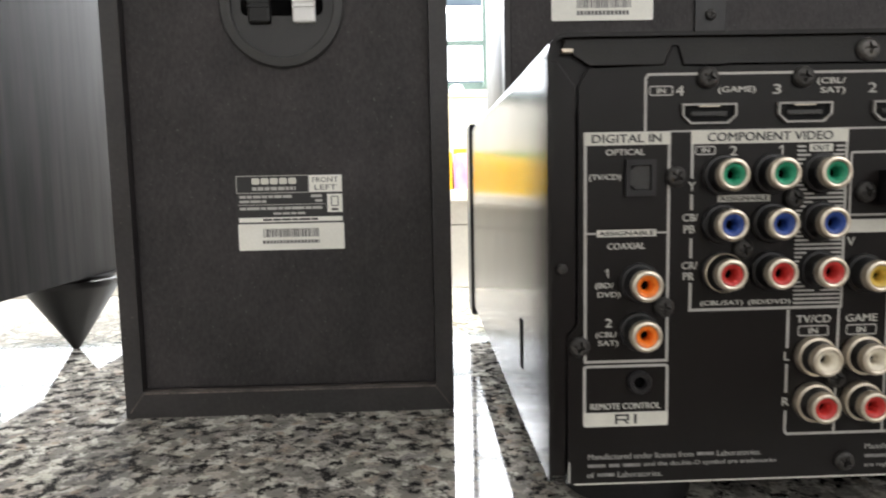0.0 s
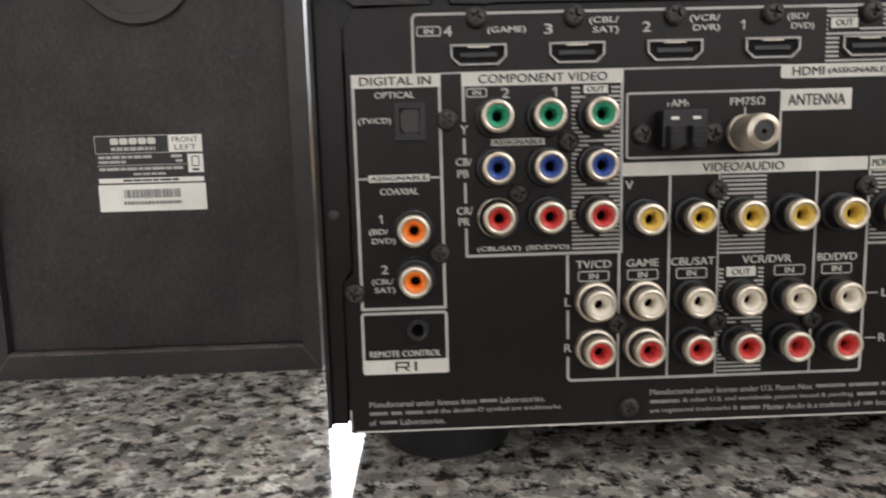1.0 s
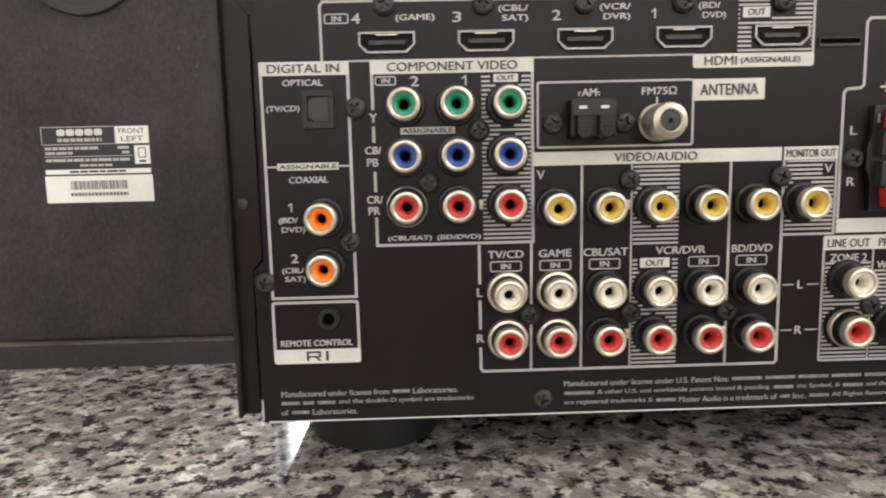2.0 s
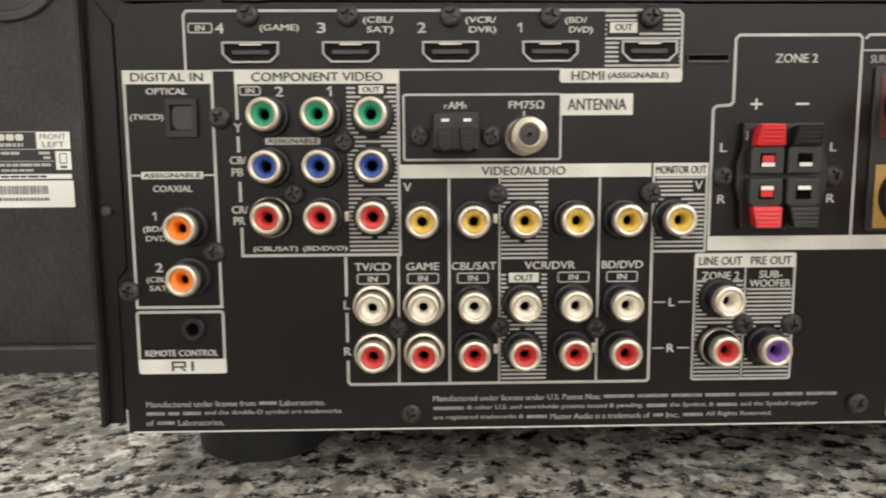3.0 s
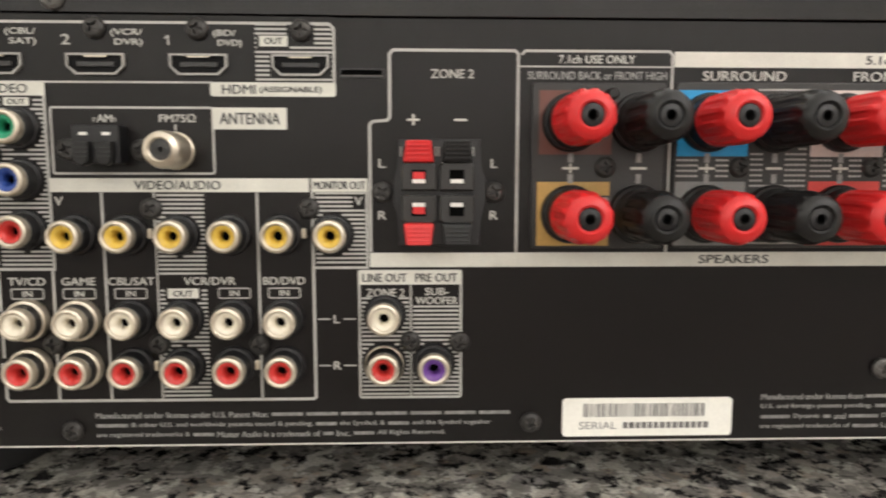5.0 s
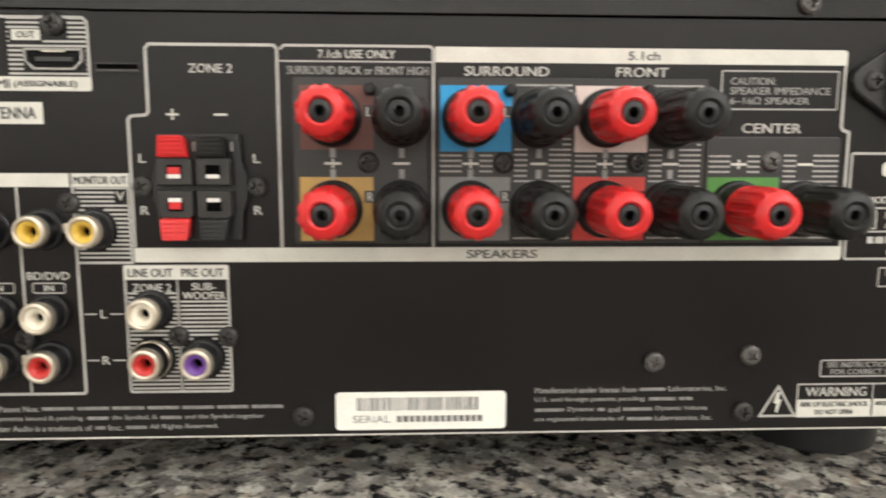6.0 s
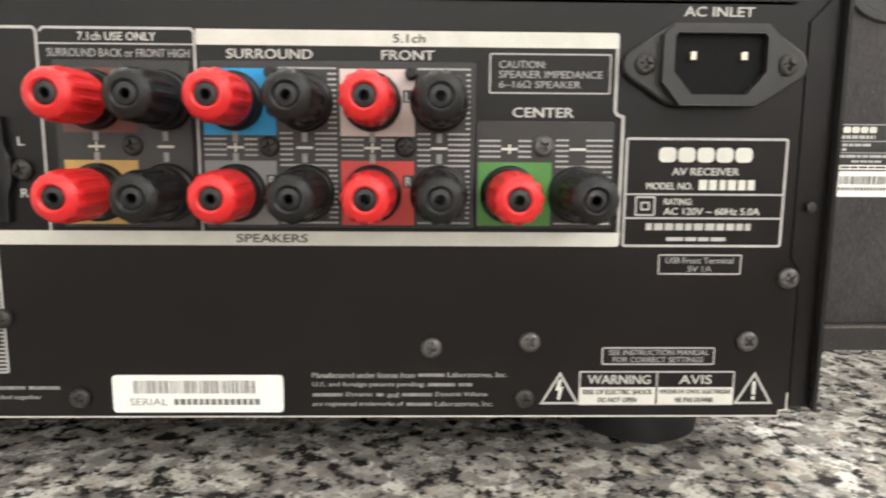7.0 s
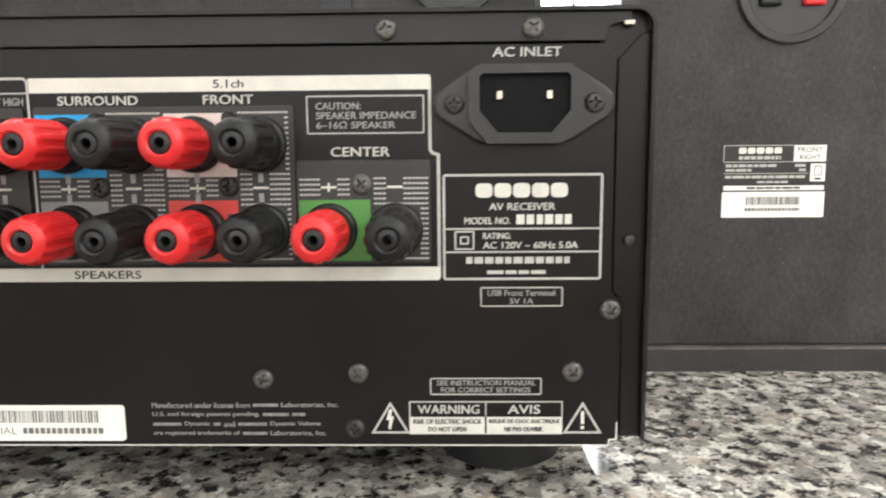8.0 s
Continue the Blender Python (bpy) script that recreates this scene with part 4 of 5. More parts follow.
# aerials
Ink(TY).box(82.9, 126.7, 96.2, 114.1, 0.6, 0.6).done(D, PRINT_LINE, BP)
Ink(TY).line([(94.4, 110.2), (94.4, 111.2), (95.0, 111.2)], 0.3).done(D, PRINT_LINE, BP)
Ink(TY).line([(100.2, 110.2), (100.2, 111.2), (99.6, 111.2)], 0.3).done(D, PRINT_LINE, BP)
Ink(TY).rect(116.2, 116.7, 107.6, 109.6).done(D, PRINT_LINE, BP)
Ink(TY - 0.00004).rect(126.6, 146.9, 108.3, 114.2).done("header_strip", PRINT, BP)
T("AM", 95.3, 99.4, 110.2, 112.2)
T("FM75\u03a9", 112.2, 122.0, 110.2, 112.4)
T("ANTENNA", 128.6, 145.0, 109.7, 112.8, True)
# video and audio block
Ink(TY - 0.00004).rect(81.5, 152.6, 91.1, 94.9).done("header_strip", PRINT, BP)
Ink(TY - 0.00004).rect(153.2, 168.9, 91.2, 94.9).done("header_strip", PRINT, BP)
Ink(TY - 0.00004).rect(112.4, 121.0, 61.2, 64.0).done("header_strip", PRINT, BP)
T("VIDEO/AUDIO", 104.6, 128.2, 91.8, 94.2, True)
T("MONITOR OUT", 153.9, 168.2, 91.9, 94.1, True, 0.005)
Ink(TY).line([(65.9, 69.0), (65.9, 57.6)], 0.8).done(D, PRINT_LINE, BP)
Ink(TY).line([(65.9, 52.8), (65.9, 44.2)], 0.8).done(D, PRINT_LINE, BP)
Ink(TY).line([(65.9, 38.8), (65.9, 32.4), (66.6, 31.6), (152.8, 31.6), (153.4, 32.2), (153.4, 91.2)], 0.8).done(D, PRINT_LINE, BP)
Ink(TY).line([(80.9, 69.2), (80.6, 31.8)], 0.7).done(D, PRINT_LINE, BP)
Ink(TY).line([(95.4, 91), (95.3, 31.8)], 0.7).done(D, PRINT_LINE, BP)
Ink(TY).line([(109.7, 91), (109.7, 31.8)], 0.5).done(D, PRINT_LINE, BP)
Ink(TY).line([(138.1, 91), (138.0, 31.8)], 0.7).done(D, PRINT_LINE, BP)
Ink(TY).line([(153.4, 69.8), (168.6, 69.8), (168.6, 91.2)], 0.7).done(D, PRINT_LINE, BP)
Ink(TY).line([(154.4, 55.0), (157.8, 55.0)], 0.4).done(D, PRINT_LINE, BP)
Ink(TY).line([(161.6, 55.0), (165.2, 55.0)], 0.4).done(D, PRINT_LINE, BP)
Ink(TY).line([(154.4, 41.4), (157.8, 41.4)], 0.4).done(D, PRINT_LINE, BP)
Ink(TY).line([(161.6, 41.4), (165.2, 41.4)], 0.4).done(D, PRINT_LINE, BP)
T("V", 82.6, 84.8, 87.4, 89.8)
T("V", 165.2, 167.4, 87.4, 89.8)
for body_, x0, x1 in (("TV/CD", 68.4, 78.6), ("GAME", 83.1, 92.4), ("CBL/SAT", 96.0, 108.8), ("VCR/DVR", 117.0, 131.4), ("BD/DVD", 139.2, 150.9)):
    T(body_, x0, x1, 65.0, 67.2)
for x in (73.5, 87.8, 102.1, 131.0, 145.0):
    Ink(TY).box(x - 4.4, x + 4.4, 61.2, 64.0, 0.5, 0.35).done(D, PRINT_LINE, BP)
    T("IN", x - 1.3, x + 1.3, 61.8, 63.4)
T("OUT", 114.0, 119.4, 61.7, 63.4, True)
T("L", 65.1, 66.7, 53.9, 56.4)
T("R", 64.9, 66.9, 40.3, 42.7)
T("L", 158.9, 160.5, 53.8, 56.2)
T("R", 158.7, 160.7, 40.2, 42.6)
stripes(110.2, 123.4, 32.6, 90.6, [(111.6, 121.8, 60.4, 64.8), (116.2, 79.2, 6.1), (116.4, 55.3, 6.1), (116.4, 41.5, 6.1), (110.0, 124, 64.6, 68.2)])
stripes(154.2, 168.1, 71.0, 90.6, [(158.9, 79.2, 6.1), (164.6, 168.2, 86.6, 90.6)])
# line and pre out
Ink(TY).box(166.2, 195.1, 31.9, 68.8, 0.6, 0.7).done(D, PRINT_LINE, BP)
Ink(TY).line([(180.8, 65), (180.8, 32)], 0.5).done(D, PRINT_LINE, BP)
Ink(TY - 0.00004).rect(166.0, 195.3, 64.9, 69.0).done("header_strip", PRINT, BP)
T("LINE OUT", 167.2, 179.6, 65.7, 68.1, True)
T("PRE OUT", 182.2, 194.0, 65.7, 68.1, True)
T("ZONE 2", 168.2, 179.0, 61.4, 63.7)
T("SUB-", 184.9, 191.6, 61.8, 63.9)
T("WOOFER", 182.2, 194.1, 59.2, 61.3)
stripes(166.8, 180.3, 32.6, 61.0, [(173.4, 56.2, 6.1), (173.2, 42.0, 6.3)])
stripes(181.4, 194.6, 32.6, 58.6, [(187.3, 41.9, 6.3)])
# second zone and speaker outline
Ink(TY).line([(169.6, 74.2), (169.6, 109.6), (170.4, 110.6), (174.4, 110.9), (175.2, 111.8), (175.2, 128.8), (176.2, 129.9), (209.8, 129.9), (210.7, 129.0), (210.7, 74.0)], 0.8).done(D, PRINT_LINE, BP)
Ink(TY).line([(211.6, 128.8), (212.6, 129.9), (252.8, 129.9), (253.7, 129.0), (253.7, 74.0)], 0.7).done(D, PRINT_LINE, BP)
Ink(TY).line([(211.2, 125.7), (253.4, 125.7)], 0.4).done(D, PRINT_LINE, BP)
Ink(TY).line([(371.0, 126.5), (371.0, 108.6), (371.6, 107.6), (373.4, 107.0), (373.4, 72)], 0.9).done(D, PRINT_LINE, BP)
Ink(TY - 0.00004).poly([(254.2, 125.7), (371.4, 125.7)] + arc_points(370.4, 128.9, 1.0, 0, 90, 4) + [(254.2, 129.9)]).done("header_strip", PRINT, BP)
Ink(TY - 0.00004).poly([(169.3, 69.9)] + arc_points(372.8, 70.9, 1.0, 270, 360, 4) + [(373.8, 74.0), (169.3, 74.0)]).done("header_strip", PRINT, BP)
T("ZONE 2", 186.6, 198.4, 122.4, 124.8)
T("7.1ch USE ONLY", 222.0, 243.2, 126.6, 128.8)
T("SURROUND BACK or FRONT HIGH", 213.4, 252.2, 122.2, 124.4, bold=0.05)
T("5.1ch", 308.4, 317.2, 126.7, 129.0, True)
T("SURROUND", 262.4, 286.0, 122.1, 124.7)
T("FRONT", 305.2, 319.8, 122.1, 124.7)
T("CENTER", 342.0, 359.2, 106.7, 109.4)
T("SPEAKERS", 263.4, 283.6, 70.8, 73.2, True)
T("L", 172.0, 173.9, 97.9, 100.3)
T("R", 171.8, 174.0, 83.4, 85.8)
T("L", 203.4, 205.2, 97.9, 100.3)
T("R", 203.2, 205.4, 83.4, 85.8)
Ink(TY).rect(180.0, 183.4, 110.8, 111.4).rect(181.4, 182.0, 109.6, 112.6).rect(193.0, 196.6, 110.8, 111.4).done("printed_sign", PRINT, BP)
for k, x in enumerate(POST_X):
    pl = plates[min(2, k // 2 if k < 2 else (1 if k < 6 else 2))]
    signs = Ink(PY - 0.0001).rect(x - 2.3, x + 2.3, 97.45, 98.15)
    if k % 2 == 0:
        signs.rect(x - 0.3, x + 0.3, 96.5, 97.45).rect(x - 0.3, x + 0.3, 98.15, 99.1)
    signs.done("printed_sign", PRINT, pl)
    if k < 6:
        Ink(PY - 0.0001).rect(x - 0.75, x + 0.75, 99.4, 102.0).rect(x - 0.75, x + 0.75, 93.6, 96.2).done("printed_sign", PRINT_DIM, pl)
for cx, pl in ((235.9, 0), (274.2, 1), (312.6, 1)):
    for zz, ch in ((112.0, "L"), (88.4, "R")):
        Ink(PY - 0.00008).rect(cx - 1.6, cx + 1.6, zz - 1.6, zz + 1.8).done("printed_field", LABEL_BLACK, plates[pl])
        T(ch, cx - 0.8, cx + 0.9, zz - 1.2, zz + 1.3, parent=plates[pl], y=PY - 0.0002)


def dashes(x0, x1, z0, z1, holes, plate):
    """Rows of short dashes that mark the minus side of the terminals."""
    ink = Ink(PY)
    z = z0
    while z < z1:
        x = x0
        while x < x1 - 0.8:
            if not any(a < x + 0.45 < b_ and c < z < d for a, b_, c, d in holes):
                ink.rect(x, x + 1.06, z, z + 0.52)
            x += 1.24
        z += 1.48
    tagged(ink.done("hatching", PRINT_LINE, plate), kind="stuff")


def around(x, w=7.0):
    return [(x - w, x + w, 103.0, 118.0), (x - w, x + w, 77.6, 92.4), (x - 2.9, x + 2.9, 94.0, 102)]


dashes(276.6, 292.6, 76.4, 120.4, around(283.5), plates[1])
dashes(315.2, 330.6, 76.4, 120.4, around(321.3), plates[1])
dashes(354.4, 370.4, 76.4, 100.6, around(360.6), plates[2])
for x, pl in ((264.2, plates[1]), (302.5, plates[1]), (341.2, plates[2])):
    dashes(x - 8.6, x + 7.0, 95.4, 100.8, [(x - 2.8, x + 2.8, 90, 110)], pl)
# caution, rating and warning boxes
Ink(TY).box(335.4, 369.2, 113.4, 124.0, 0.3, 0.4).done(D, PRINT_LINE, BP)
T("CAUTION:", 338.0, 351.0, 120.2, 122.2, bold=0.05)
T("SPEAKER IMPEDANCE", 338.0, 367.0, 117.5, 119.5, bold=0.05)
T("6\u201316\u03a9 SPEAKER", 338.0, 361.0, 114.8, 116.8, bold=0.05)
T("AC INLET", 389.2, 408.8, 134.6, 137.2)
Ink(TY).box(374.9, 421.1, 70.2, 101.0, 0.5, 0.7).done(D, PRINT_LINE, BP)
Ink(TY).line([(375, 85.2), (421, 85.2)], 0.5).done(D, PRINT_LINE, BP)
Ink(TY).line([(375, 78.3), (421, 78.3)], 0.5).done(D, PRINT_LINE, BP)
logo = Ink(TY)
for k in range(5):
    logo.poly(rounded(384.2 + 5.5 * k, 389.2 + 5.5 * k, 94.4, 98.6, 1.4))
logo.done("maker_mark", PRINT, BP)
T("AV RECEIVER", 388.2, 407.6, 90.7, 92.8)
T("MODEL NO.", 381.0, 394.4, 86.6, 88.6)
Ink(TY).rect(396.2, 398.6, 86.5, 89.4).rect(399.2, 401.4, 86.5, 89.4).rect(402.2, 404.0, 86.5, 89.4).rect(404.6, 407.0, 86.5, 89.4).rect(407.6, 409.8, 86.5, 89.4).rect(410.4, 412.4, 86.5, 89.4).done("small_print", PRINT, BP)
Ink(TY).box(378.2, 383.6, 79.2, 84.4, 0.2, 0.5).box(379.8, 382.0, 80.8, 82.8, 0.1, 0.5).done("printed_mark", PRINT_LINE, BP)
T("RATING:", 386.4, 394.6, 82.2, 84.0)
T("AC 120V ~ 60Hz 5.0A", 386.4, 414.4, 79.3, 81.3)
tagged(Ink(TY).words(381.4, 413.0, 75.8, 2.0, 21, 0.6, 1.6, 3.0).words(387.6, 405.0, 72.2, 1.1, 22, 0.6, 3, 5).done("small_print", PRINT_LINE, BP), kind="stuff")
Ink(TY).box(385.8, 410.0, 61.9, 67.5, 0.3, 0.4).done(D, PRINT_LINE, BP)
T("USB Front Terminal", 387.8, 407.8, 65.0, 66.8, bold=0.05)
T("5V 1A", 394.4, 401.4, 62.6, 64.2, bold=0.05)
Ink(TY).box(370.4, 404.0, 34.4, 39.4, 0.4, 0.4).done(D, PRINT_LINE, BP)
T("SEE INSTRUCTION MANUAL", 372.4, 402.4, 37.2, 38.8, bold=0.05)
T("FOR CORRECT SETTINGS", 373.6, 400.8, 35.0, 36.6, bold=0.05)
Ink(TY).box(363.9, 410.5, 21.8, 32.0, 0.1, 0.45).done(D, PRINT_LINE, BP)
Ink(TY).line([(387.2, 32), (387.2, 27.3)], 0.4).done(D, PRINT_LINE, BP)
Ink(TY - 0.00004).rect(363.9, 386.9, 21.8, 27.2).done("header_strip", PRINT, BP)
Ink(TY - 0.00004).rect(387.5, 410.5, 21.8, 27.2).done("header_strip", PRINT, BP)
T("WARNING", 366.4, 385.2, 28.2, 31.0)
T("AVIS", 394.0, 403.8, 28.2, 31.0)
T("RISK OF ELECTRIC SHOCK", 365.0, 385.9, 25.0, 26.5, True)
T("DO NOT OPEN", 369.6, 381.2, 22.5, 24.0, True)
T("RISQUE DE CHOC ELECTRIQUE", 388.3, 409.8, 25.0, 26.5, True)
T("NE PAS OUVRIR", 393.0, 404.6, 22.5, 24.0, True)
for cx in (357.9, 416.8):
    Ink(TY).line([(cx - 5.4, 22.2), (cx + 5.4, 22.2), (cx, 31.4)], 0.7, True).done("warning_triangle", PRINT_LINE, BP)
Ink(TY - 0.00004).poly([(357.5, 29.6), (358.5, 29.6), (358.1, 27.4), (359.0, 27.4), (357.9, 23.1), (357.2, 23.5), (357.6, 26.2), (356.6, 26.2)]).done("lightning_sign", PRINT, BP)
Ink(TY - 0.00004).rect(416.3, 417.3, 24.9, 29.0).rect(416.3, 417.3, 23.3, 24.3).done("exclamation_sign", PRINT, BP)
# small print and the bottom rule
def fine_print(x0, x1, zc, body):
    """A line of fine print; runs marked with # are names and numbers, set as bars."""
    unit = (x1 - x0) / len(body)
    bars, run, x = Ink(TY), [], x0
    pos = 0
    for token in body.split(" ") + ["#"]:
        if token.startswith("#"):
            if run:
                lettering(" ".join(run), x0 + start * unit, x0 + (pos - 1) * unit, zc - 0.85, zc + 0.85, PRINT_DIM, BP, TY, 0.05)
                run = []
            if pos < len(body):
                bars.rect(x0 + pos * unit, x0 + (pos + len(token)) * unit, zc - 0.5, zc + 0.5)
        else:
            if not run:
                start = pos
            run.append(token)
        pos += len(token) + 1
    tagged(bars.done("small_print", PRINT_BAR, BP), kind="stuff")


fine_print(7.3, 59.0, 26.4, "Manufactured under license from ##### Laboratories.")
fine_print(7.2, 63.6, 23.6, "##### ### ##### and the double-D symbol are trademarks")
fine_print(7.0, 29.4, 20.8, "of ##### Laboratories.")
fine_print(90.4, 209.6, 27.1, "Manufactured under license under U.S. Patent Nos: ######### ######### ######### ######### ######### ######### #########")
fine_print(90.4, 204.0, 24.1, "######### & other U.S. and worldwide patents issued & pending. ###### the Symbol, & ###### and the Symbol together")
fine_print(90.4, 190.6, 21.2, "are registered trademarks & ###### Master Audio is a trademark of ### Inc. ###### All Rights Reserved.")
fine_print(284.0, 342.0, 31.0, "Manufactured under license from ######## Laboratories, Inc.")
fine_print(284.0, 331.6, 28.0, "U.S. and foreign patents pending. ######## ####")
fine_print(284.0, 336.2, 24.9, "######## Dynamic ## and ######## Dynamic Volume")
fine_print(284.0, 338.0, 21.9, "are registered trademarks of ######## Laboratories, Inc.")
# bottom rule, ending in the panel's bright bare-metal edges, drawn as flat lines
Ink(TY).line([(3.2, 18.1), (425.0, 18.1), (425.0, 19.8), (427.2, 20.0), (427.2, 25.5)], 0.45).done("bottom_edge_line", PRINT, BP)
Ink(TY).line([(1.7, 18.6), (1.7, 25.0)], 0.5).done("bottom_edge_line", PRINT_LINE, BP)
# serial sticker
sticker = part("serial_sticker", prism([(a * MM, b_ * MM) for a, b_ in rounded(225.0, 275.3, 19.5, 31.0, 1.2)], -0.00035, -0.00002), PAPER, receiver, "white paper sticker with a bar code")
ink, x, rr = Ink(-0.0004), 231.2, random.Random(7)
while x < 267.0:
    w = rr.choice((0.22, 0.22, 0.4, 0.6))
    ink.rect(x, x + w, 25.4, 29.4)
    x += w + rr.choice((0.25, 0.25, 0.45))
tagged(ink.done("bar_code", PAPER_INK, sticker), kind="stuff")
lettering("SERIAL", 230.0, 241.0, 21.7, 23.9, PAPER_INK, sticker, -0.0004, 0.0)
tagged(Ink(-0.0004).words(243.0, 268.4, 22.8, 1.9, 8, 0.45, 1.2, 1.6).done("small_print", PAPER_INK, sticker), kind="stuff")


# ---- loudspeakers ----
def cup(parent, x, y, z, spread, hot, size=1.0):
    """Recessed round connection cup with two spring levers."""
    rim = place(part("terminal_cup", lathe([(q * size, y_) for q, y_ in ((0.0268, 0.0005), (0.0268, -0.0012), (0.0262, -0.0020), (0.0228, -0.0024), (0.0222, -0.0018), (0.0218, 0.010), (0, 0.012))], 56), RIM_PLASTIC, parent, "round recessed plastic terminal cup", smooth=True), x, y, z)
    part("cup_floor", lathe([(0.0220 * size, -0.0003), (0, -0.0003)], 40), INLET_PLASTIC, rim)
    # near-black block gives the shaded recess behind the levers
    part("terminal_block", prism(rounded(-0.0188, 0.0188, -0.0048, 0.0115, 0.003), -0.0007, 0.0098), HOLE_SHADE, rim)
    for sx, mat, lab in ((-spread, KNOB_BLACK, ""), (spread, hot, "coloured spring lever")):
        lever = part("lever", block(sx - 0.0052, sx + 0.0052, -0.0030, 0.004, -0.0085, 0.0035, 0.0012), mat, rim, lab)
        for k in range(2):
            part("rib", block(sx - 0.0050, sx + 0.0050, -0.0036, -0.0028, -0.0015 + 0.0022 * k, -0.0006 + 0.0022 * k), mat, lever)
    return rim


def cabinet(parent, w, d, h, border, recess, wall=VINYL, taper=0.0, foot=None):
    """Vinyl-wrapped box whose back board sits inside a projecting rim with worn mitres and a painted edge highlight."""
    b = block(-w / 2, w / 2, 0.0115, d, 0, h, 0.0012)
    for v in b.verts:
        if v.co.y > d / 2:
            v.co.x *= 1 - 2 * taper / w
    part("cabinet", b, RIM_VINYL, parent, smooth=True)
    foot = foot or border
    outer = [(-w / 2, 0), (w / 2, 0), (w / 2, h), (-w / 2, h)]
    inner = [(-w / 2 + border, foot), (w / 2 - border, foot), (w / 2 - border, h - border), (-w / 2 + border, h - border)]
    b = frame_prism(outer, inner, 0.0, 0.0112)
    bmesh.ops.bevel(b, geom=[q for q in b.edges if q.calc_face_angle(0) > 0.3], offset=0.0018, segments=2, affect="EDGES", profile=0.5)
    part("rim", b, RIM_VINYL, parent, smooth=True)
    part("back_board", block(-w / 2 + border + 0.0001, w / 2 - border - 0.0001, recess, 0.0113, foot + 0.0001, h - border - 0.0001, 0.0004), wall, parent)
    if foot > border:
        # painted highlight along the bottom rail's upper edge, and its worn mitred corners
        part("edge_highlight", block(-w / 2 + border - 0.0005, w / 2 - border + 0.0005, -0.0001, 0.0036, foot - 0.0019, foot + 0.0001, 0.0008), LIT_WORN_VINYL, parent)
        for k in (-1, 1):
            Ink(-0.00015).line([(k * (w / 2 - border) * 1000, foot * 1000 - 1.4), (k * (w / 2 - 0.002) * 1000, 2.6)], 0.6).done("mitre_seam", LIT_WORN_VINYL, parent)


def rating_label(parent, x0, z0, side, y):
    """Black and white rating label, corner at (x0, z0) in millimetres, 50 x 35."""
    lab = part("rating_label", prism([((x0 + a) * MM, (z0 + b_) * MM) for a, b_ in rounded(0, 50, 0, 35.4, 0.5)], y - 0.0002, y), LABEL_BLACK, parent, "black and white rating label")
    yy = y - 0.00026
    Ink(yy).poly(rounded(x0 + 0.2, x0 + 50.2, z0, z0 + 12.6, 0.6)).rect(x0 + 0.8, x0 + 49.6, z0 + 13.4, z0 + 15.6).rect(x0 + 34.4, x0 + 49.8, z0 + 27.2, z0 + 35.2).rect(x0 + 42.6, x0 + 49.8, z0 + 17.6, z0 + 26.2).done("white_field", PAPER, lab)
    Ink(yy).box(x0 + 0.3, x0 + 34.2, z0 + 27.2, z0 + 35.2, 0.2, 0.35).line([(x0 + 0.6, z0 + 21.6), (x0 + 42, z0 + 21.6)], 0.3).done("printed_frame", PRINT_LINE, lab)
    marks = Ink(yy)
    for k in range(5):
        marks.poly(rounded(x0 + 7.4 + 4.3 * k, x0 + 11.2 + 4.3 * k, z0 + 31.2, z0 + 34.2, 0.9))
    marks.done("maker_mark", PRINT, lab)
    Ink(yy).words(x0 + 7.6, x0 + 28, z0 + 29.2, 1.6, 3, 0.5, 1.4, 4).words(x0 + 1.4, x0 + 26, z0 + 25.4, 1.3, 4).words(x0 + 1.4, x0 + 14, z0 + 23.2, 1.2, 5).words(x0 + 35, x0 + 41, z0 + 25.4, 1.3, 6).words(x0 + 37, x0 + 41, z0 + 23.2, 1.2, 7) \
        .words(x0 + 1.4, x0 + 41, z0 + 19.9, 1.3, 8).words(x0 + 17, x0 + 32, z0 + 17.4, 1.0, 9).done("small_print", PRINT_LINE, lab)
    Ink(yy - 0.0001).words(x0 + 12, x0 + 38, z0 + 14.5, 1.0, 10).done("small_print", INK, lab)
    lettering("FRONT", x0 + 36.0, x0 + 48.0, z0 + 31.8, z0 + 34.2, INK, lab, yy - 0.0001, 0.0)
    lettering(side, x0 + 37.0, x0 + 47.2, z0 + 28.2, z0 + 30.6, INK, lab, yy - 0.0001, 0.0)
    Ink(yy - 0.0001).box(x0 + 44.6, x0 + 47.8, z0 + 20.6, z0 + 25.0, 0.4, 0.4).rect(x0 + 44.6, x0 + 47.8, z0 + 18.4, z0 + 19.4).done("printed_mark", INK, lab)
    bars, q, r_ = Ink(yy - 0.0001), x0 + 12.0, random.Random(len(side))
    while q < x0 + 38.0:
        w = r_.choice((0.25, 0.4, 0.7, 1.0))
        bars.rect(q, q + w, z0 + 6.2, z0 + 10.2)
        q += w + r_.choice((0.25, 0.4))
    bars.words(x0 + 11.6, x0 + 38.4, z0 + 3.9, 1.5, 12, 0.4, 1, 1.5).done("bar_code", PAPER_INK, lab)["kind"] = "stuff"
    return lab


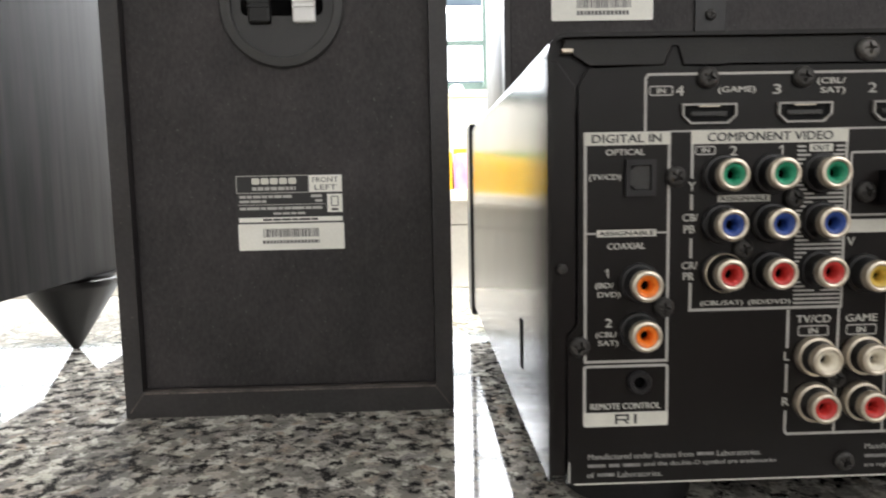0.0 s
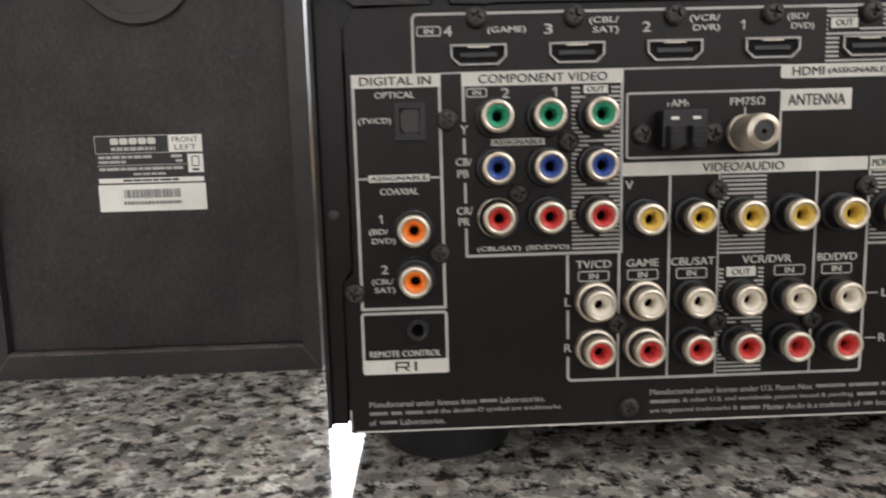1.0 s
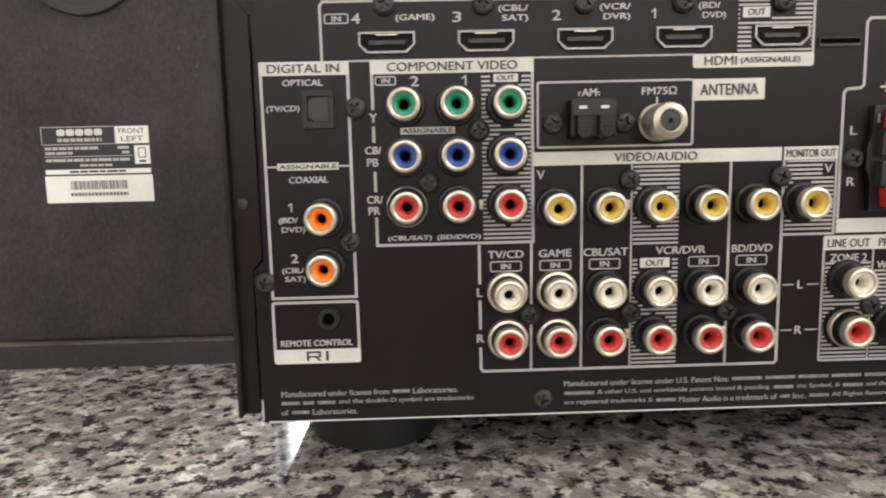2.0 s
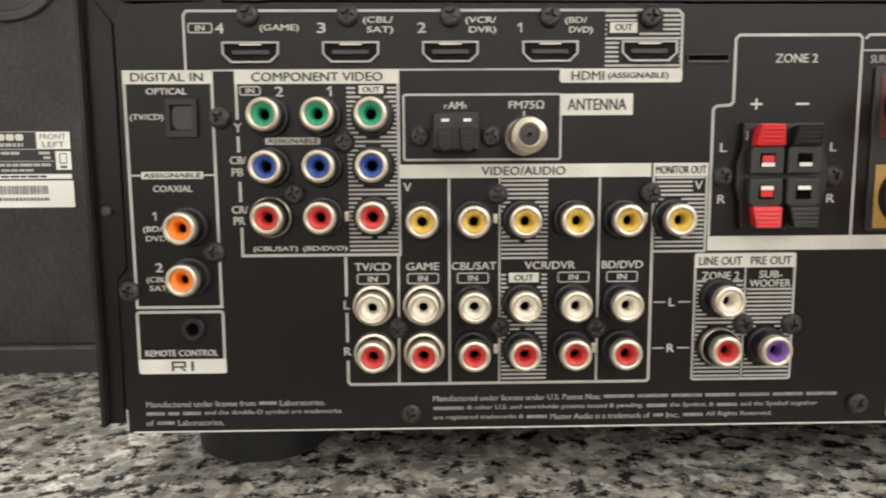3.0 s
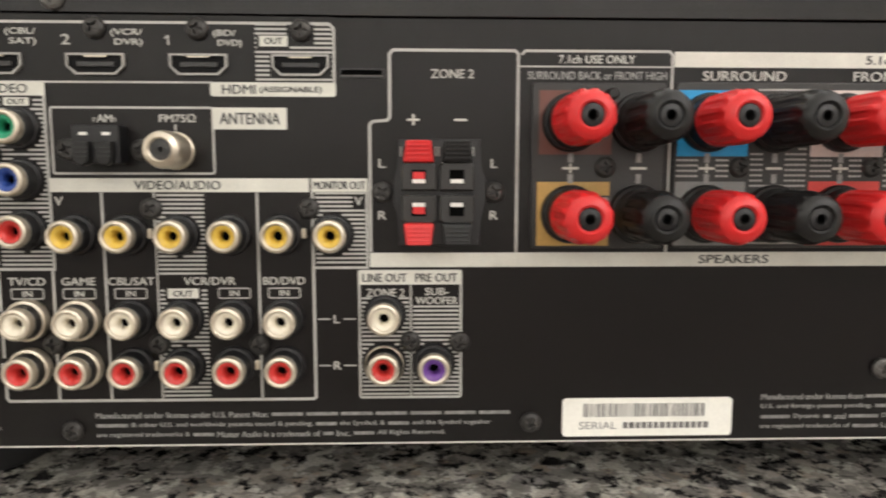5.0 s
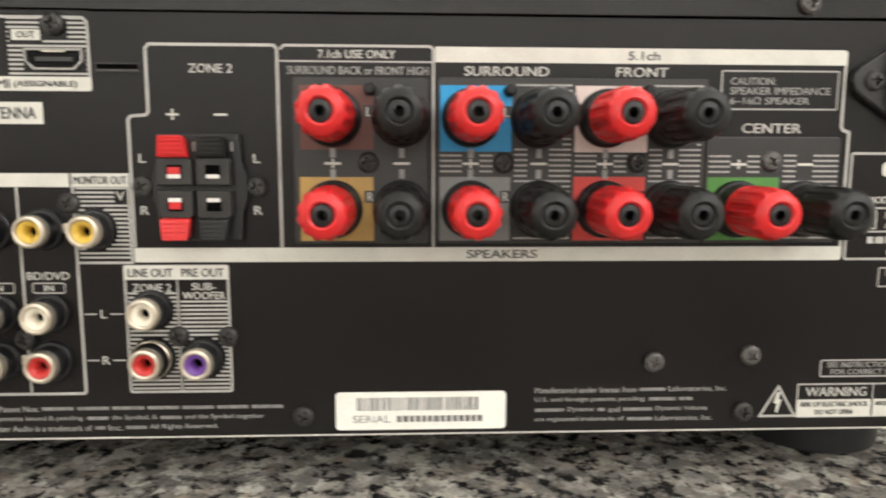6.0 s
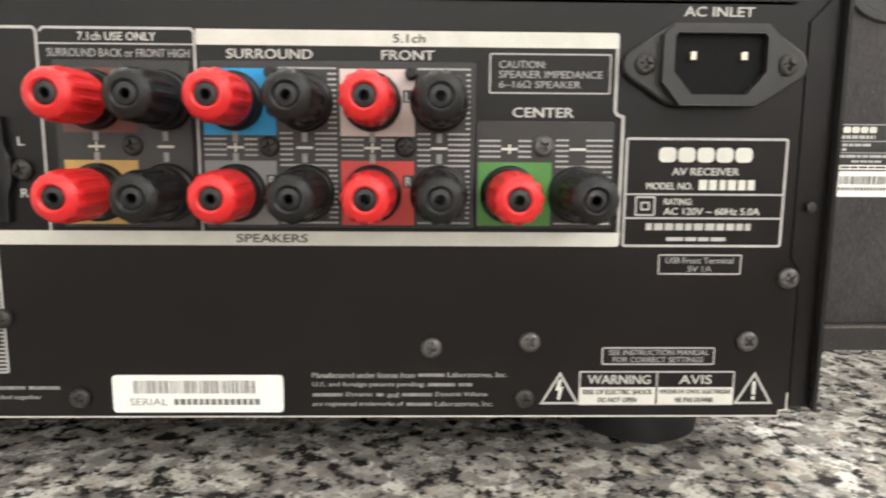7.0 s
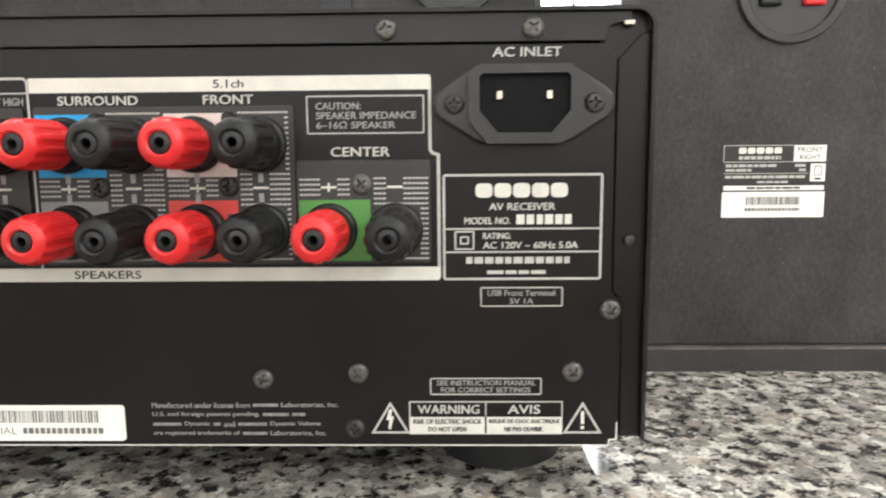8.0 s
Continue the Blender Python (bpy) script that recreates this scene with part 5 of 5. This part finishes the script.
for cx, fy, side, hot, cz, lx, lz, txt in ((-0.1053, 0.1250, "LEFT", WHITE_CERAMIC, 0.1908, 0, 0.0776, "white"), (0.5352, 0.1305, "RIGHT", KNOB_RED, 0.1850, 0, 0.0760, "red")):
    sp = thing("bookshelf_speaker", "charcoal vinyl loudspeaker with a " + txt + " lever in its terminal cup", "loudspeaker", "pair of front loudspeakers", at=(cx, fy, COUNTER))
    cabinet(sp, 0.157, 0.17, 0.30, 0.0085, 0.0048, taper=0.027, foot=0.0128)
    inner = 0.0048
    cup(sp, 0.0028, inner, cz - COUNTER, 0.0102, hot, 1.06 if side == "LEFT" else 0.97)
    rating_label(sp, -22.4 if side == "LEFT" else -26.0, (lz - COUNTER) / MM, side, inner - 0.0001)

# centre loudspeaker lying on the receiver
centre = thing("centre_speaker", "charcoal vinyl centre loudspeaker lying on the receiver, back outwards", "loudspeaker", at=(0.2155, 0.178, LTOP))
cabinet(centre, 0.419, 0.10, 0.115, 0.0035, 0.0008)
cup(centre, 0.162, 0.0006, 0.0615, 0.0102, KNOB_RED)
clab = part("rating_label", prism([(a * MM, b_ * MM) for a, b_ in rounded(-183.8, -128.6, 45.4, 82, 1.0)], 0.0002, 0.0006), PAPER, centre, "white paper rating label")
Ink(0.0001).words(-170.0, -141.6, 49.4, 2.2, 51, 0.4, 1.2, 2.0).done("small_print", PAPER_INK, clab)
q, rr, bars = -170.0, random.Random(9), Ink(0.0001)
while q < -141.0:
    w = rr.choice((0.3, 0.5, 0.8))
    bars.rect(q, q + w, 52.0, 58.0)
    q += w + rr.choice((0.3, 0.5))
tagged(bars.done("bar_code", PAPER_INK, clab), kind="stuff")
for kx in (-0.0975, 0.0985):
    plate = part("keyhole_bracket", block(kx - 0.0085, kx + 0.0085, -0.0006, 0.0008, 0.038, 0.056, 0.0004), BLACK_PLASTIC, centre, "small black wall bracket with a screw")
    place(part("screw", sm_black, SCREW_BLACK, plate), kx, -0.0006, 0.0475)

# subwoofer on cone feet
sub = thing("column_speaker", "slim black ash woodgrain column speaker on black cone feet", "loudspeaker", at=(-0.300, 0.30, COUNTER))
SB = 0.0520
part("cabinet", block(-0.040, 0.040, -0.20, 0.20, SB, SB + 0.40, 0.0015), ASH, sub, smooth=True)
cone_mesh = None
for sx in (0.017,):
    for sy in (-0.027, 0.16):
        if cone_mesh is None:
            b = lathe([(0.0, 0.0), (0.0016, 0.0), (0.0022, -0.0006), (0.0296, -0.0440), (0.0303, -0.0456), (0.0303, -0.0490), (0.0290, -0.0498), (0.0290, -SB), (0, -SB)], 48)
            bmesh.ops.rotate(b, verts=b.verts, matrix=Matrix.Rotation(radians(-90), 3, "X"))
            cone_mesh = mesh_of("cone_foot", b, BLACK_PLASTIC, True)
        place(part("cone_foot", cone_mesh, BLACK_PLASTIC, sub), sx, sy, 0.0)

# white wall tiles below and beside the window
TW, TH = 0.30, 0.2285
tile_mesh = mesh_of("tile", block(-TW / 2 + 0.002, TW / 2 - 0.002, -0.006, 0.002, -TH / 2 + 0.002, TH / 2 - 0.002, 0.0012), TILE_WHITE)
for i in range(-6, 9):
    for j in range(-4, 2):
        zc_ = -0.0421 + TH * (j + 0.5)
        if zc_ + TH / 2 > WZ0 - 0.02:
            continue
        place(part("tile", tile_mesh, TILE_WHITE, wall_north), 0.045 + TW * i, WALL_Y - 0.001, zc_)
